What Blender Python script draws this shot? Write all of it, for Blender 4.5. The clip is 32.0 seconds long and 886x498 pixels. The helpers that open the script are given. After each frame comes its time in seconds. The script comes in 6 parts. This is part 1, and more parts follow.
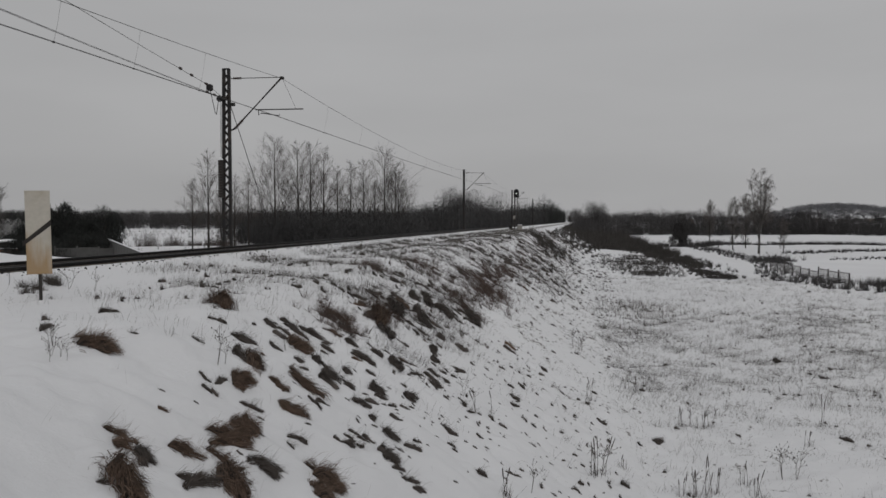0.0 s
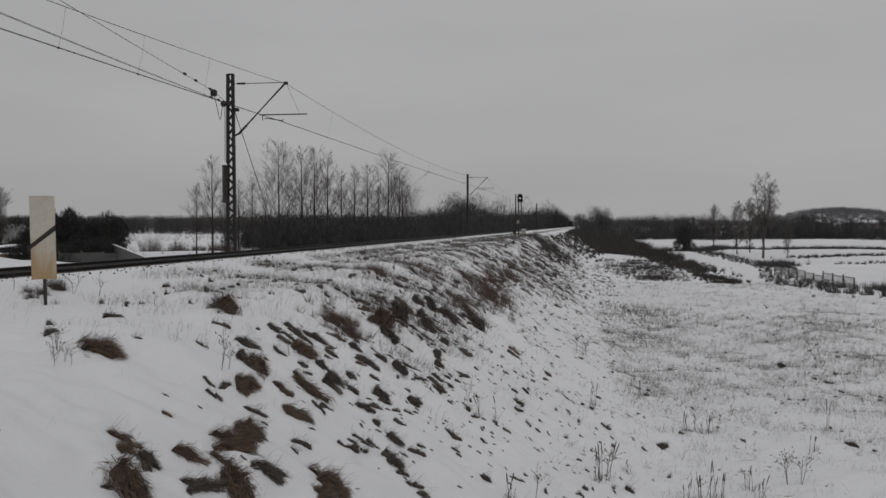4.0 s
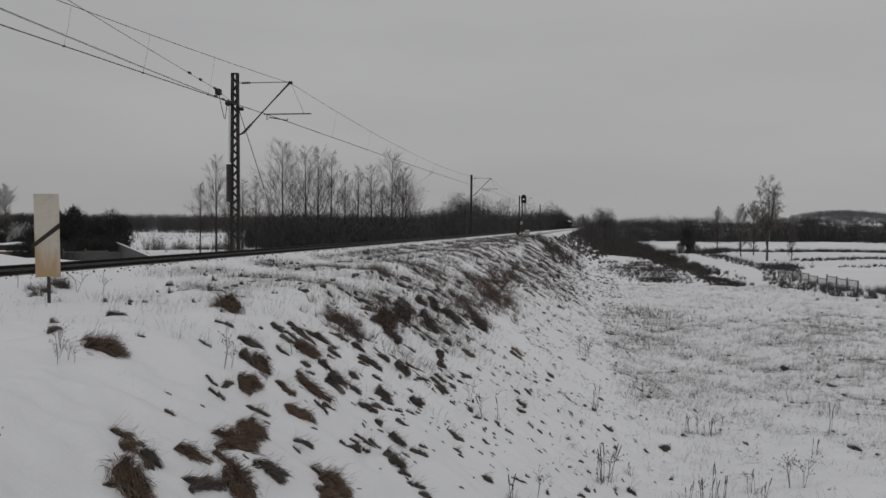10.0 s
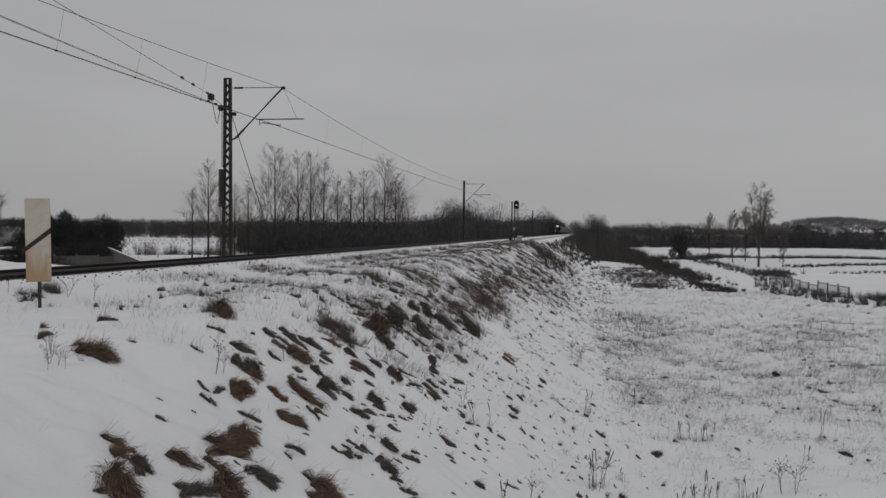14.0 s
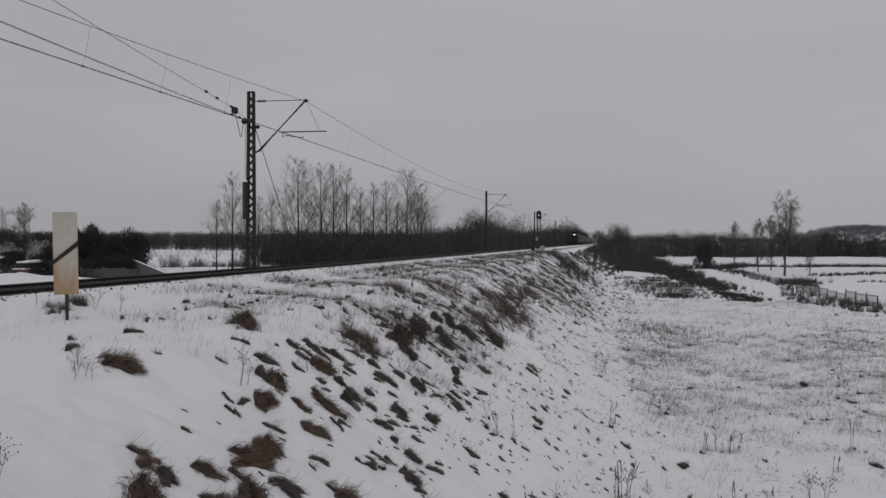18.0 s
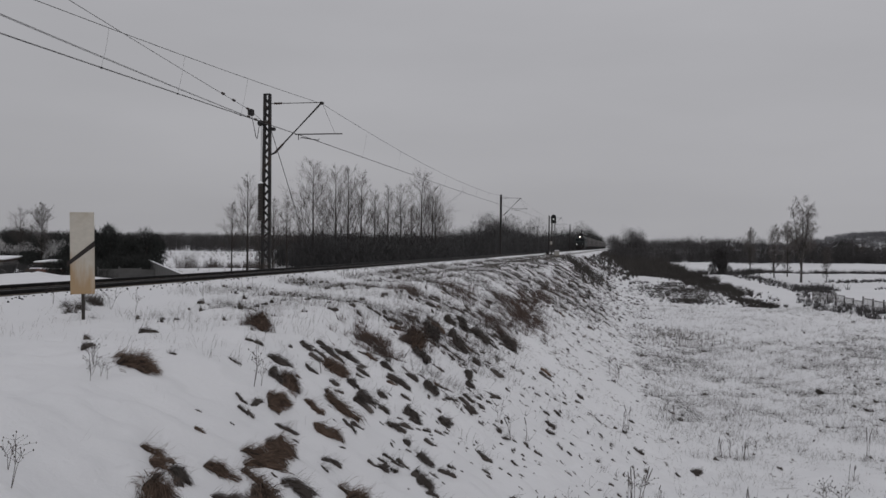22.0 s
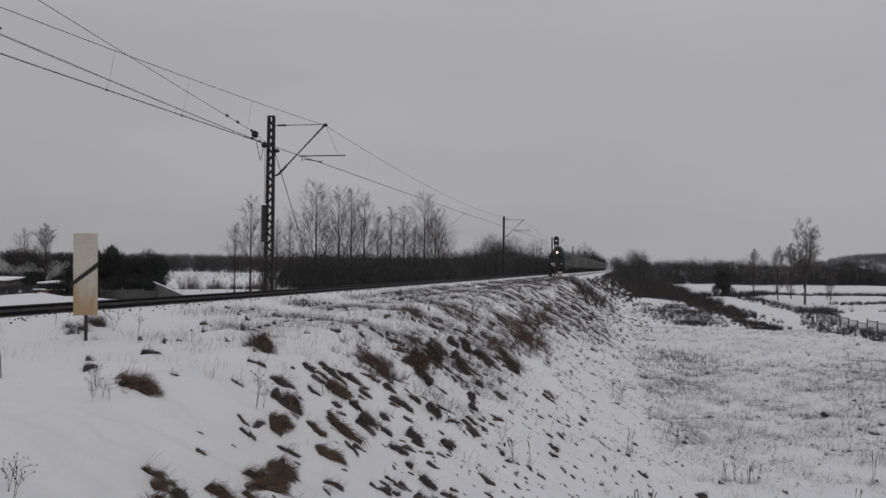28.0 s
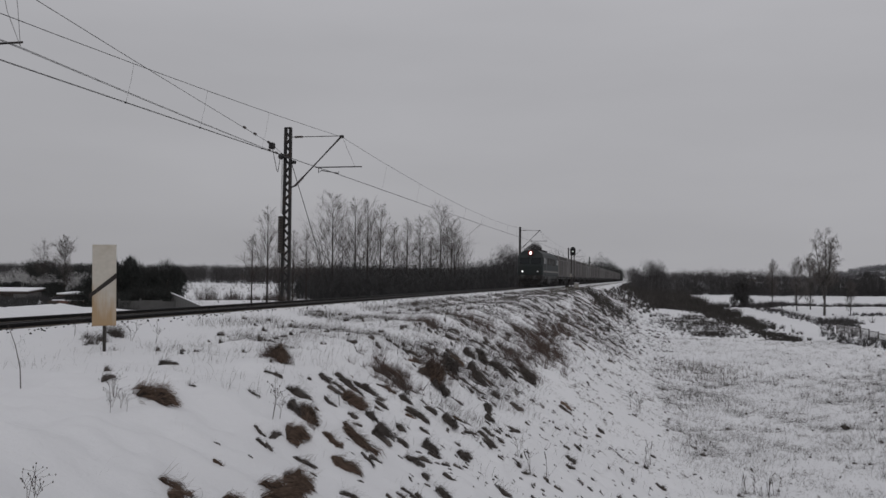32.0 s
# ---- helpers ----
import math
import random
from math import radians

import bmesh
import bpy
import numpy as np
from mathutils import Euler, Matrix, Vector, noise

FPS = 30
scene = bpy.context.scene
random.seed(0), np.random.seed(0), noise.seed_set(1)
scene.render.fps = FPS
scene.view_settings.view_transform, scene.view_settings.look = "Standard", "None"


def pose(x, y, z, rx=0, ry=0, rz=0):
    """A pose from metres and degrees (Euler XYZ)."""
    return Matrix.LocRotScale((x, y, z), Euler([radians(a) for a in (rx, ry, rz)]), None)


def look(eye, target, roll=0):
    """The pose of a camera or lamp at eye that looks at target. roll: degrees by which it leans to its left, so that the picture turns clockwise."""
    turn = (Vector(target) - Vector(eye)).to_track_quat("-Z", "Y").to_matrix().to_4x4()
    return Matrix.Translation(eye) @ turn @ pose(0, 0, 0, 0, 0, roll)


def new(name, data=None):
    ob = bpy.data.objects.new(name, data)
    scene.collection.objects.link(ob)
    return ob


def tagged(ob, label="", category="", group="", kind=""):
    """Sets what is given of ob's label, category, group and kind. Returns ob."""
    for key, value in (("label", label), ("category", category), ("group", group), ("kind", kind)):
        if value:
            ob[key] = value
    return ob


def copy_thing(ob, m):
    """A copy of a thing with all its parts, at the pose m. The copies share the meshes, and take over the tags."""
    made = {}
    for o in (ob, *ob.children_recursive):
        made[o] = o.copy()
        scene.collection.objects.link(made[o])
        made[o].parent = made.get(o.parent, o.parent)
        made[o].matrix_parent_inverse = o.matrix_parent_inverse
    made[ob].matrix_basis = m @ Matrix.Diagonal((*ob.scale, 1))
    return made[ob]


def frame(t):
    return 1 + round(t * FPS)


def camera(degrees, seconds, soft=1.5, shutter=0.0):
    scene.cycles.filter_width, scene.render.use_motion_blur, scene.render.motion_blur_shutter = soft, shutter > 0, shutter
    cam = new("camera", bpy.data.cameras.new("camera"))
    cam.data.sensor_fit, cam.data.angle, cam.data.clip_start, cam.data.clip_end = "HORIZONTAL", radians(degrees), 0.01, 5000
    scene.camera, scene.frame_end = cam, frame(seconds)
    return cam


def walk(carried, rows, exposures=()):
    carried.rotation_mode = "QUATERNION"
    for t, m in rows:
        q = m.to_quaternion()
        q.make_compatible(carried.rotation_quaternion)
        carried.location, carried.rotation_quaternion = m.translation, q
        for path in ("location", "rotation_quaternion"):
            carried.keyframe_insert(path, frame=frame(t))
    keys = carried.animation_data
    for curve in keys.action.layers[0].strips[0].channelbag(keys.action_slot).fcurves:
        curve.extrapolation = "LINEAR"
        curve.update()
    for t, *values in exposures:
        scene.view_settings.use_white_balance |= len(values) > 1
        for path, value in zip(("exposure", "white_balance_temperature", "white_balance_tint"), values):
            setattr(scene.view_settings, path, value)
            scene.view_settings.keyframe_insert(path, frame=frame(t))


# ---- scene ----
# One straight railway on an embankment in a snowy, overcast winter landscape.
# z = 0 just above the rail heads.  (s, n): metres along the track and to its right.
EYE = Vector((0, 0, 0.83))
UX, UY = 0.16472, 0.98634
OX = -12.45


def at(s, n, z=0.0):
    return Vector((OX + s * UX + n * UY, s * UY - n * UX, z))


def view(yaw, pitch, roll):
    a, b = radians(yaw), radians(pitch)
    ahead = Vector((-math.sin(a) * math.cos(b), math.cos(a) * math.cos(b), math.sin(b)))
    return look(EYE, EYE + ahead, roll)


cam = camera(55.2, 32.0, soft=1.5)
walk(cam, [(t, view(a, b, c)) for t, a, b, c in (
    (0, 0.00, -1.91, 0.01), (0.5, 0.04, -1.77, 0.00), (1, 0.12, -1.63, -0.06), (1.5, 0.11, -1.67, -0.14), (2, -0.07, -1.55, -0.01),
    (2.5, 0.04, -1.61, -0.16), (3, -0.03, -1.62, -0.05), (3.5, 0.19, -1.65, -0.09), (5.5, 0.40, -1.28, 0.07), (6, 0.53, -1.29, 0.22),
    (6.5, 0.27, -1.41, 0.26), (7, 0.10, -1.13, 0.15), (7.5, 0.26, -1.08, 0.15), (8, 0.51, -1.13, 0.41), (8.5, 0.62, -1.27, 0.36),
    (9, 0.49, -1.36, 0.37), (9.5, 0.49, -1.44, 0.34), (10, 0.48, -1.56, 0.32), (10.5, 0.64, -1.55, 0.29), (11, 0.40, -1.47, 0.22),
    (11.5, 0.13, -1.54, 0.11), (12, -0.15, -1.40, 0.18), (12.5, -0.08, -1.50, 0.28), (13, -0.13, -1.51, 0.39), (13.5, 0.03, -1.42, 0.60),
    (14, -0.02, -1.18, 0.45), (14.5, 0.06, -0.98, 0.39), (16.5, 0.29, -0.66, 0.19), (17, 0.36, -0.60, 0.14), (17.5, 0.82, -0.57, 0.20),
    (18, 1.51, -0.46, 0.08), (18.5, 1.83, -0.57, 0.24), (19, 2.01, -0.40, 0.38), (19.5, 2.23, -0.48, 0.51), (20, 2.43, -0.41, 0.58),
    (20.5, 2.59, -0.56, 0.56), (21, 2.46, -0.46, 0.33), (21.5, 2.50, -0.37, 0.32), (22, 2.47, -0.25, 0.58), (22.5, 2.58, -0.01, 0.58),
    (23, 2.48, 0.07, 0.54), (23.5, 2.41, 0.23, 0.48), (24, 2.51, 0.08, 0.67), (24.5, 2.53, 0.43, 0.68), (25, 2.58, 0.35, 0.46),
    (25.5, 2.36, 0.51, 0.48), (27.5, 2.65, 0.98, 0.61), (28, 2.68, 1.20, 0.65), (28.5, 2.84, 1.35, 0.77), (29, 2.86, 1.36, 0.75),
    (29.5, 2.66, 1.54, 0.68), (30, 2.82, 1.67, 0.62), (30.5, 3.07, 1.76, 0.72), (31, 3.21, 1.94, 0.67), (31.5, 3.61, 2.05, 0.74),
    (32, 3.78, 1.92, 0.62)
)], exposures=((0, 0.0, 6500, 10), (13, 0.0, 6500, 10), (18, 0.01, 6350, 13), (32, 0.01, 6350, 13)))

# ---- light: one overcast sky, brighter towards the zenith ----
world = bpy.data.worlds.new("overcast_sky")
scene.world = world
world.use_nodes = True
wt = world.node_tree
wt.nodes.clear()
w_out = wt.nodes.new("ShaderNodeOutputWorld")
w_bg = wt.nodes.new("ShaderNodeBackground")
w_sky = wt.nodes.new("ShaderNodeTexSky")
w_sky.sky_type, w_sky.sun_disc = "NISHITA", False
w_sky.sun_elevation, w_sky.sun_rotation = radians(14), radians(150)
w_sky.dust_density = 6.0
w_grey = wt.nodes.new("ShaderNodeHueSaturation")
w_grey.inputs["Saturation"].default_value = 0.12
w_grey.inputs["Value"].default_value = 0.015
w_co = wt.nodes.new("ShaderNodeTexCoord")
w_sep = wt.nodes.new("ShaderNodeSeparateXYZ")
w_ramp = wt.nodes.new("ShaderNodeValToRGB")
w_ramp.color_ramp.elements[0].position = 0.0
w_ramp.color_ramp.elements[0].color = (0.36, 0.36, 0.363, 1)
w_ramp.color_ramp.elements[1].position = 1.0
w_ramp.color_ramp.elements[1].color = (0.50, 0.50, 0.51, 1)
for p, v in ((0.06, 0.345), (0.22, 0.345), (0.45, 0.41)):
    e = w_ramp.color_ramp.elements.new(p)
    e.color = (v, v, v * 1.012, 1)
w_map = wt.nodes.new("ShaderNodeMapping")
w_map.inputs["Scale"].default_value = (1.2, 1.2, 5.0)
w_noise = wt.nodes.new("ShaderNodeTexNoise")
w_noise.inputs["Scale"].default_value = 1.6
w_noise.inputs["Detail"].default_value = 4.0
w_mr = wt.nodes.new("ShaderNodeMapRange")
w_mr.inputs["From Min"].default_value, w_mr.inputs["From Max"].default_value = 0.3, 0.7
w_mr.inputs["To Min"].default_value, w_mr.inputs["To Max"].default_value = 0.93, 1.05
w_mul = wt.nodes.new("ShaderNodeVectorMath")
w_mul.operation = "SCALE"
w_add = wt.nodes.new("ShaderNodeVectorMath")
w_add.operation = "ADD"
wt.links.new(w_co.outputs["Generated"], w_sep.inputs[0])
wt.links.new(w_sep.outputs["Z"], w_ramp.inputs[0])
wt.links.new(w_co.outputs["Generated"], w_map.inputs["Vector"])
wt.links.new(w_map.outputs[0], w_noise.inputs["Vector"])
wt.links.new(w_noise.outputs["Fac"], w_mr.inputs["Value"])
wt.links.new(w_ramp.outputs[0], w_mul.inputs[0])
w_side = wt.nodes.new("ShaderNodeMapRange")
w_side.inputs["From Min"].default_value, w_side.inputs["From Max"].default_value = -0.5, 0.5
w_side.inputs["To Min"].default_value, w_side.inputs["To Max"].default_value = 0.97, 1.07
w_both = wt.nodes.new("ShaderNodeMath")
w_both.operation = "MULTIPLY"
wt.links.new(w_sep.outputs["X"], w_side.inputs["Value"])
wt.links.new(w_mr.outputs[0], w_both.inputs[0])
wt.links.new(w_side.outputs[0], w_both.inputs[1])
wt.links.new(w_both.outputs[0], w_mul.inputs["Scale"])
wt.links.new(w_sky.outputs[0], w_grey.inputs["Color"])
wt.links.new(w_mul.outputs[0], w_add.inputs[0])
wt.links.new(w_grey.outputs[0], w_add.inputs[1])
wt.links.new(w_add.outputs[0], w_bg.inputs["Color"])
wt.links.new(w_bg.outputs[0], w_out.inputs["Surface"])
w_bg.inputs["Strength"].default_value = 1.0

sun_data = bpy.data.lights.new("sun", "SUN")
sun_data.energy, sun_data.angle, sun_data.color = 0.22, radians(40), (1.0, 0.98, 0.95)
sun_lamp = new("sun", sun_data)
sun_lamp.matrix_world = look((0, 0, 60), (18, 30, 0))

# ---- materials ----


def material(name, color, rough=0.8, metal=0.0, var=0.25, scale=8.0, bump=0.0, second=None, scale2=0.6, random_tint=0.0, spec=0.3):
    """A surface with variation at two scales; second: the colour of large stains."""
    m = bpy.data.materials.new(name)
    m.use_nodes = True
    t = m.node_tree
    b = t.nodes["Principled BSDF"]
    b.inputs["Roughness"].default_value = rough
    b.inputs["Metallic"].default_value = metal
    b.inputs["Specular IOR Level"].default_value = spec
    co = t.nodes.new("ShaderNodeTexCoord")
    n1 = t.nodes.new("ShaderNodeTexNoise")
    n1.inputs["Scale"].default_value, n1.inputs["Detail"].default_value = scale, 6
    n2 = t.nodes.new("ShaderNodeTexNoise")
    n2.inputs["Scale"].default_value, n2.inputs["Detail"].default_value = scale2, 4
    t.links.new(co.outputs["Object"], n1.inputs["Vector"])
    t.links.new(co.outputs["Object"], n2.inputs["Vector"])
    mix = t.nodes.new("ShaderNodeMix")
    mix.data_type = "RGBA"
    lo = [c * (1 - var) for c in color]
    hi = [min(1, c * (1 + var)) for c in color]
    mix.inputs["A"].default_value, mix.inputs["B"].default_value = (*lo, 1), (*hi, 1)
    t.links.new(n1.outputs["Fac"], mix.inputs["Factor"])
    last = mix.outputs["Result"]
    if second:
        r = t.nodes.new("ShaderNodeMapRange")
        r.inputs["From Min"].default_value, r.inputs["From Max"].default_value = 0.5, 0.68
        t.links.new(n2.outputs["Fac"], r.inputs["Value"])
        mx = t.nodes.new("ShaderNodeMix")
        mx.data_type = "RGBA"
        mx.inputs["B"].default_value = (*second, 1)
        t.links.new(last, mx.inputs["A"])
        t.links.new(r.outputs[0], mx.inputs["Factor"])
        last = mx.outputs["Result"]
    if random_tint:
        info = t.nodes.new("ShaderNodeNewGeometry")
        r = t.nodes.new("ShaderNodeMapRange")
        r.inputs["To Min"].default_value, r.inputs["To Max"].default_value = 1 - random_tint, 1 + random_tint
        t.links.new(info.outputs["Random Per Island"], r.inputs["Value"])
        h = t.nodes.new("ShaderNodeHueSaturation")
        t.links.new(r.outputs[0], h.inputs["Value"])
        t.links.new(last, h.inputs["Color"])
        last = h.outputs[0]
    t.links.new(last, b.inputs["Base Color"])
    if bump:
        bp = t.nodes.new("ShaderNodeBump")
        bp.inputs["Strength"].default_value = bump
        bp.inputs["Distance"].default_value = 0.02
        t.links.new(n1.outputs["Fac"], bp.inputs["Height"])
        t.links.new(bp.outputs[0], b.inputs["Normal"])
    return m


def glow(name, color, strength):
    m = bpy.data.materials.new(name)
    m.use_nodes = True
    b = m.node_tree.nodes["Principled BSDF"]
    b.inputs["Base Color"].default_value = (*color, 1)
    b.inputs["Emission Color"].default_value = (*color, 1)
    b.inputs["Emission Strength"].default_value = strength
    return m


def ground_material():
    """Snow, with bare litter and soil showing through where the sheet's own cover value is high."""
    m = bpy.data.materials.new("snow_ground")
    m.use_nodes = True
    t = m.node_tree
    b = t.nodes["Principled BSDF"]
    b.inputs["Roughness"].default_value = 0.75
    b.inputs["Specular IOR Level"].default_value = 0.2
    co = t.nodes.new("ShaderNodeTexCoord")
    cover = t.nodes.new("ShaderNodeAttribute")
    cover.attribute_name = "cover"

    def noise_node(scale, detail, rough=0.6):
        n = t.nodes.new("ShaderNodeTexNoise")
        n.inputs["Scale"].default_value, n.inputs["Detail"].default_value, n.inputs["Roughness"].default_value = scale, detail, rough
        t.links.new(co.outputs["Object"], n.inputs["Vector"])
        return n

    fine, mid, big = noise_node(7.0, 8, 0.7), noise_node(1.1, 5), noise_node(0.06, 4)
    snow = t.nodes.new("ShaderNodeMix")
    snow.data_type = "RGBA"
    snow.inputs["A"].default_value, snow.inputs["B"].default_value = (0.63, 0.635, 0.648, 1), (0.81, 0.815, 0.826, 1)
    t.links.new(big.outputs["Fac"], snow.inputs["Factor"])
    soil = t.nodes.new("ShaderNodeMix")
    soil.data_type = "RGBA"
    soil.inputs["A"].default_value, soil.inputs["B"].default_value = (0.042, 0.034, 0.028, 1), (0.105, 0.088, 0.070, 1)
    t.links.new(fine.outputs["Fac"], soil.inputs["Factor"])
    add = t.nodes.new("ShaderNodeMath")
    add.operation = "ADD"
    t.links.new(fine.outputs["Fac"], add.inputs[0])
    t.links.new(mid.outputs["Fac"], add.inputs[1])
    add2 = t.nodes.new("ShaderNodeMath")
    add2.operation = "ADD"
    t.links.new(add.outputs[0], add2.inputs[0])
    t.links.new(cover.outputs["Fac"], add2.inputs[1])
    r = t.nodes.new("ShaderNodeMapRange")
    r.inputs["From Min"].default_value, r.inputs["From Max"].default_value = 1.30, 1.42
    t.links.new(add2.outputs[0], r.inputs["Value"])
    mix = t.nodes.new("ShaderNodeMix")
    mix.data_type = "RGBA"
    t.links.new(r.outputs[0], mix.inputs["Factor"])
    t.links.new(snow.outputs["Result"], mix.inputs["A"])
    t.links.new(soil.outputs["Result"], mix.inputs["B"])
    t.links.new(mix.outputs["Result"], b.inputs["Base Color"])
    bp = t.nodes.new("ShaderNodeBump")
    bp.inputs["Strength"].default_value, bp.inputs["Distance"].default_value = 0.5, 0.06
    t.links.new(add.outputs[0], bp.inputs["Height"])
    t.links.new(bp.outputs[0], b.inputs["Normal"])
    return m


SNOW_GROUND = ground_material()
SNOW = material("snow", (0.80, 0.81, 0.83), 0.8, var=0.05, scale=6, bump=0.3)
STEEL_DARK = material("painted_lattice_steel", (0.016, 0.015, 0.015), 0.6, var=0.4, scale=5, second=(0.035, 0.025, 0.02), scale2=2)
RAIL_STEEL = material("rusty_rail_steel", (0.013, 0.012, 0.0125), 0.55, 0.3, var=0.3, scale=10)
OLD_CONCRETE = material("stained_old_concrete", (0.088, 0.087, 0.085), 0.9, var=0.25, scale=5, bump=0.3, second=(0.07, 0.068, 0.065), scale2=0.6)
CONCRETE = material("weathered_concrete", (0.21, 0.205, 0.195), 0.9, var=0.25, scale=9, bump=0.3, second=(0.14, 0.135, 0.125), scale2=0.9)
WIRE = material("copper_wire", (0.03, 0.028, 0.027), 0.5, 0.4, var=0.2)
PORCELAIN = material("brown_insulator", (0.035, 0.022, 0.018), 0.35, var=0.2)
BARK = material("dark_bark", (0.036, 0.031, 0.028), 0.95, var=0.35, scale=6, bump=0.4)
TWIG = material("thin_dark_twigs", (0.085, 0.072, 0.066), 0.95, var=0.3, scale=3, random_tint=0.3)
BIRCH_BARK = material("white_birch_bark", (0.095, 0.089, 0.084), 0.9, var=0.2, scale=2.5, second=(0.05, 0.045, 0.04), scale2=1.4)
BIRCH_TWIG = material("birch_twigs", (0.115, 0.104, 0.098), 0.95, var=0.3, scale=3, random_tint=0.3)
WOOD_NEAR = material("dark_thicket_twigs", (0.052, 0.051, 0.051), 1.0, var=0.4, scale=0.3, random_tint=0.5)
# far hill trees: distance haze mixed into a paler, bluish base colour
WOOD_HAZE = material("hazy_distant_forest", (0.15, 0.15, 0.158), 1.0, var=0.35, scale=0.05, random_tint=0.4)
WOOD_FAR = material("winter_woodland", (0.060, 0.057, 0.057), 1.0, var=0.4, scale=0.15, random_tint=0.5)
CONIFER = material("dark_conifer", (0.026, 0.028, 0.026), 1.0, var=0.4, scale=0.4, random_tint=0.4)
SCRUB = material("brown_winter_scrub", (0.060, 0.055, 0.051), 1.0, var=0.4, scale=0.3, random_tint=0.45)
BRUSH = material("red_brown_brush", (0.095, 0.070, 0.060), 1.0, var=0.35, scale=1.5, random_tint=0.45)
# the mat under the blades, given a much darker colour than theirs
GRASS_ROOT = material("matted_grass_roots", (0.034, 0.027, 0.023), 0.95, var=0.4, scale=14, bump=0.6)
GRASS = material("dead_brown_grass", (0.108, 0.075, 0.056), 0.95, var=0.35, scale=5, random_tint=0.5)
GRASS_DARK = material("dark_dead_grass", (0.078, 0.067, 0.060), 0.95, var=0.35, scale=5, random_tint=0.5)
GREY_GRASS = material("grey_dry_grass", (0.088, 0.080, 0.070), 0.95, var=0.3, scale=4, random_tint=0.5)
STRAW = material("thin_dry_stalks", (0.115, 0.102, 0.088), 0.95, var=0.3, scale=4, random_tint=0.5)

# ---- mesh helpers ----


class Geo:
    """Gathers vertices and faces for one mesh."""

    def __init__(self):
        self.v, self.f = [], []

    def add(self, verts, faces):
        k = len(self.v)
        self.v.extend(verts)
        self.f.extend(tuple(i + k for i in q) for q in faces)
        return self

    def box(self, size, m=None, bevel=0.0):
        """A box with chamfered edges, centred, then placed by the matrix m."""
        hx, hy, hz = (a / 2 for a in size)
        c = min(bevel, 0.45 * min(size))
        m = m or Matrix()
        if c <= 0:
            vs = [Vector((x, y, z)) for x in (-hx, hx) for y in (-hy, hy) for z in (-hz, hz)]
            fs = [(0, 1, 3, 2), (4, 6, 7, 5), (0, 4, 5, 1), (2, 3, 7, 6), (0, 2, 6, 4), (1, 5, 7, 3)]
            return self.add([m @ p for p in vs], fs)
        bm = bmesh.new()
        for x in (-1, 1):
            for y in (-1, 1):
                for z in (-1, 1):
                    bm.verts.new((x * (hx - c), y * (hy - c), z * hz))
                    bm.verts.new((x * (hx - c), y * hy, z * (hz - c)))
                    bm.verts.new((x * hx, y * (hy - c), z * (hz - c)))
        bmesh.ops.convex_hull(bm, input=bm.verts)
        bm.verts.index_update()
        vs = [m @ p.co for p in bm.verts]
        fs = [tuple(p.index for p in f.verts) for f in bm.faces]
        bm.free()
        return self.add(vs, fs)

    def tube(self, points, radii, sides=6, caps=True):
        """A tapered tube through the points."""
        pts = [Vector(p) for p in points]
        if isinstance(radii, (int, float)):
            radii = [radii] * len(pts)
        k = len(self.v)
        for i, p in enumerate(pts):
            d = (pts[min(i + 1, len(pts) - 1)] - pts[max(i - 1, 0)])
            d = d.normalized() if d.length > 1e-9 else Vector((0, 0, 1))
            a = d.orthogonal().normalized()
            b = d.cross(a)
            for j in range(sides):
                g = 2 * math.pi * j / sides
                self.v.append(p + radii[i] * (math.cos(g) * a + math.sin(g) * b))
        for i in range(len(pts) - 1):
            for j in range(sides):
                q = (j + 1) % sides
                self.f.append((k + i * sides + j, k + i * sides + q, k + (i + 1) * sides + q, k + (i + 1) * sides + j))
        if caps:
            self.f.append(tuple(k + j for j in reversed(range(sides))))
            self.f.append(tuple(k + (len(pts) - 1) * sides + j for j in range(sides)))
        return self

    def lathe(self, profile, m=None, sides=16):
        """Turns (radius, height) pairs about z."""
        m = m or Matrix()
        k = len(self.v)
        for r, z in profile:
            for j in range(sides):
                g = 2 * math.pi * j / sides
                self.v.append(m @ Vector((r * math.cos(g), r * math.sin(g), z)))
        n = len(profile)
        for i in range(n - 1):
            for j in range(sides):
                q = (j + 1) % sides
                self.f.append((k + i * sides + j, k + i * sides + q, k + (i + 1) * sides + q, k + (i + 1) * sides + j))
        self.f.append(tuple(k + j for j in reversed(range(sides))))
        self.f.append(tuple(k + (n - 1) * sides + j for j in range(sides)))
        return self

    def prism(self, outline, depth, m=None):
        """Extrudes an (x, y) outline along z, centred on 0."""
        m = m or Matrix()
        n = len(outline)
        vs = [m @ Vector((x, y, z)) for z in (-depth / 2, depth / 2) for x, y in outline]
        fs = [tuple(reversed(range(n))), tuple(range(n, 2 * n))]
        fs += [(i, (i + 1) % n, n + (i + 1) % n, n + i) for i in range(n)]
        return self.add(vs, fs)

    def mesh(self, name, mat, smooth=False):
        me = bpy.data.meshes.new(name)
        me.from_pydata([tuple(p) for p in self.v], [], self.f)
        me.materials.append(mat)
        if smooth:
            me.polygons.foreach_set("use_smooth", [True] * len(me.polygons))
        me.update()
        return me


def part(name, geo, mat, parent, label="", smooth=False):
    ob = new(name, geo.mesh(name, mat, smooth) if isinstance(geo, Geo) else geo)
    ob.parent = parent
    return tagged(ob, label)


def thing(name, label, category, group="", m=None, geo=None, mat=None, kind="", smooth=False):
    ob = new(name, geo.mesh(name, mat, smooth) if geo else None)
    if m is not None:
        ob.matrix_world = m
    return tagged(ob, label, category, group, kind)


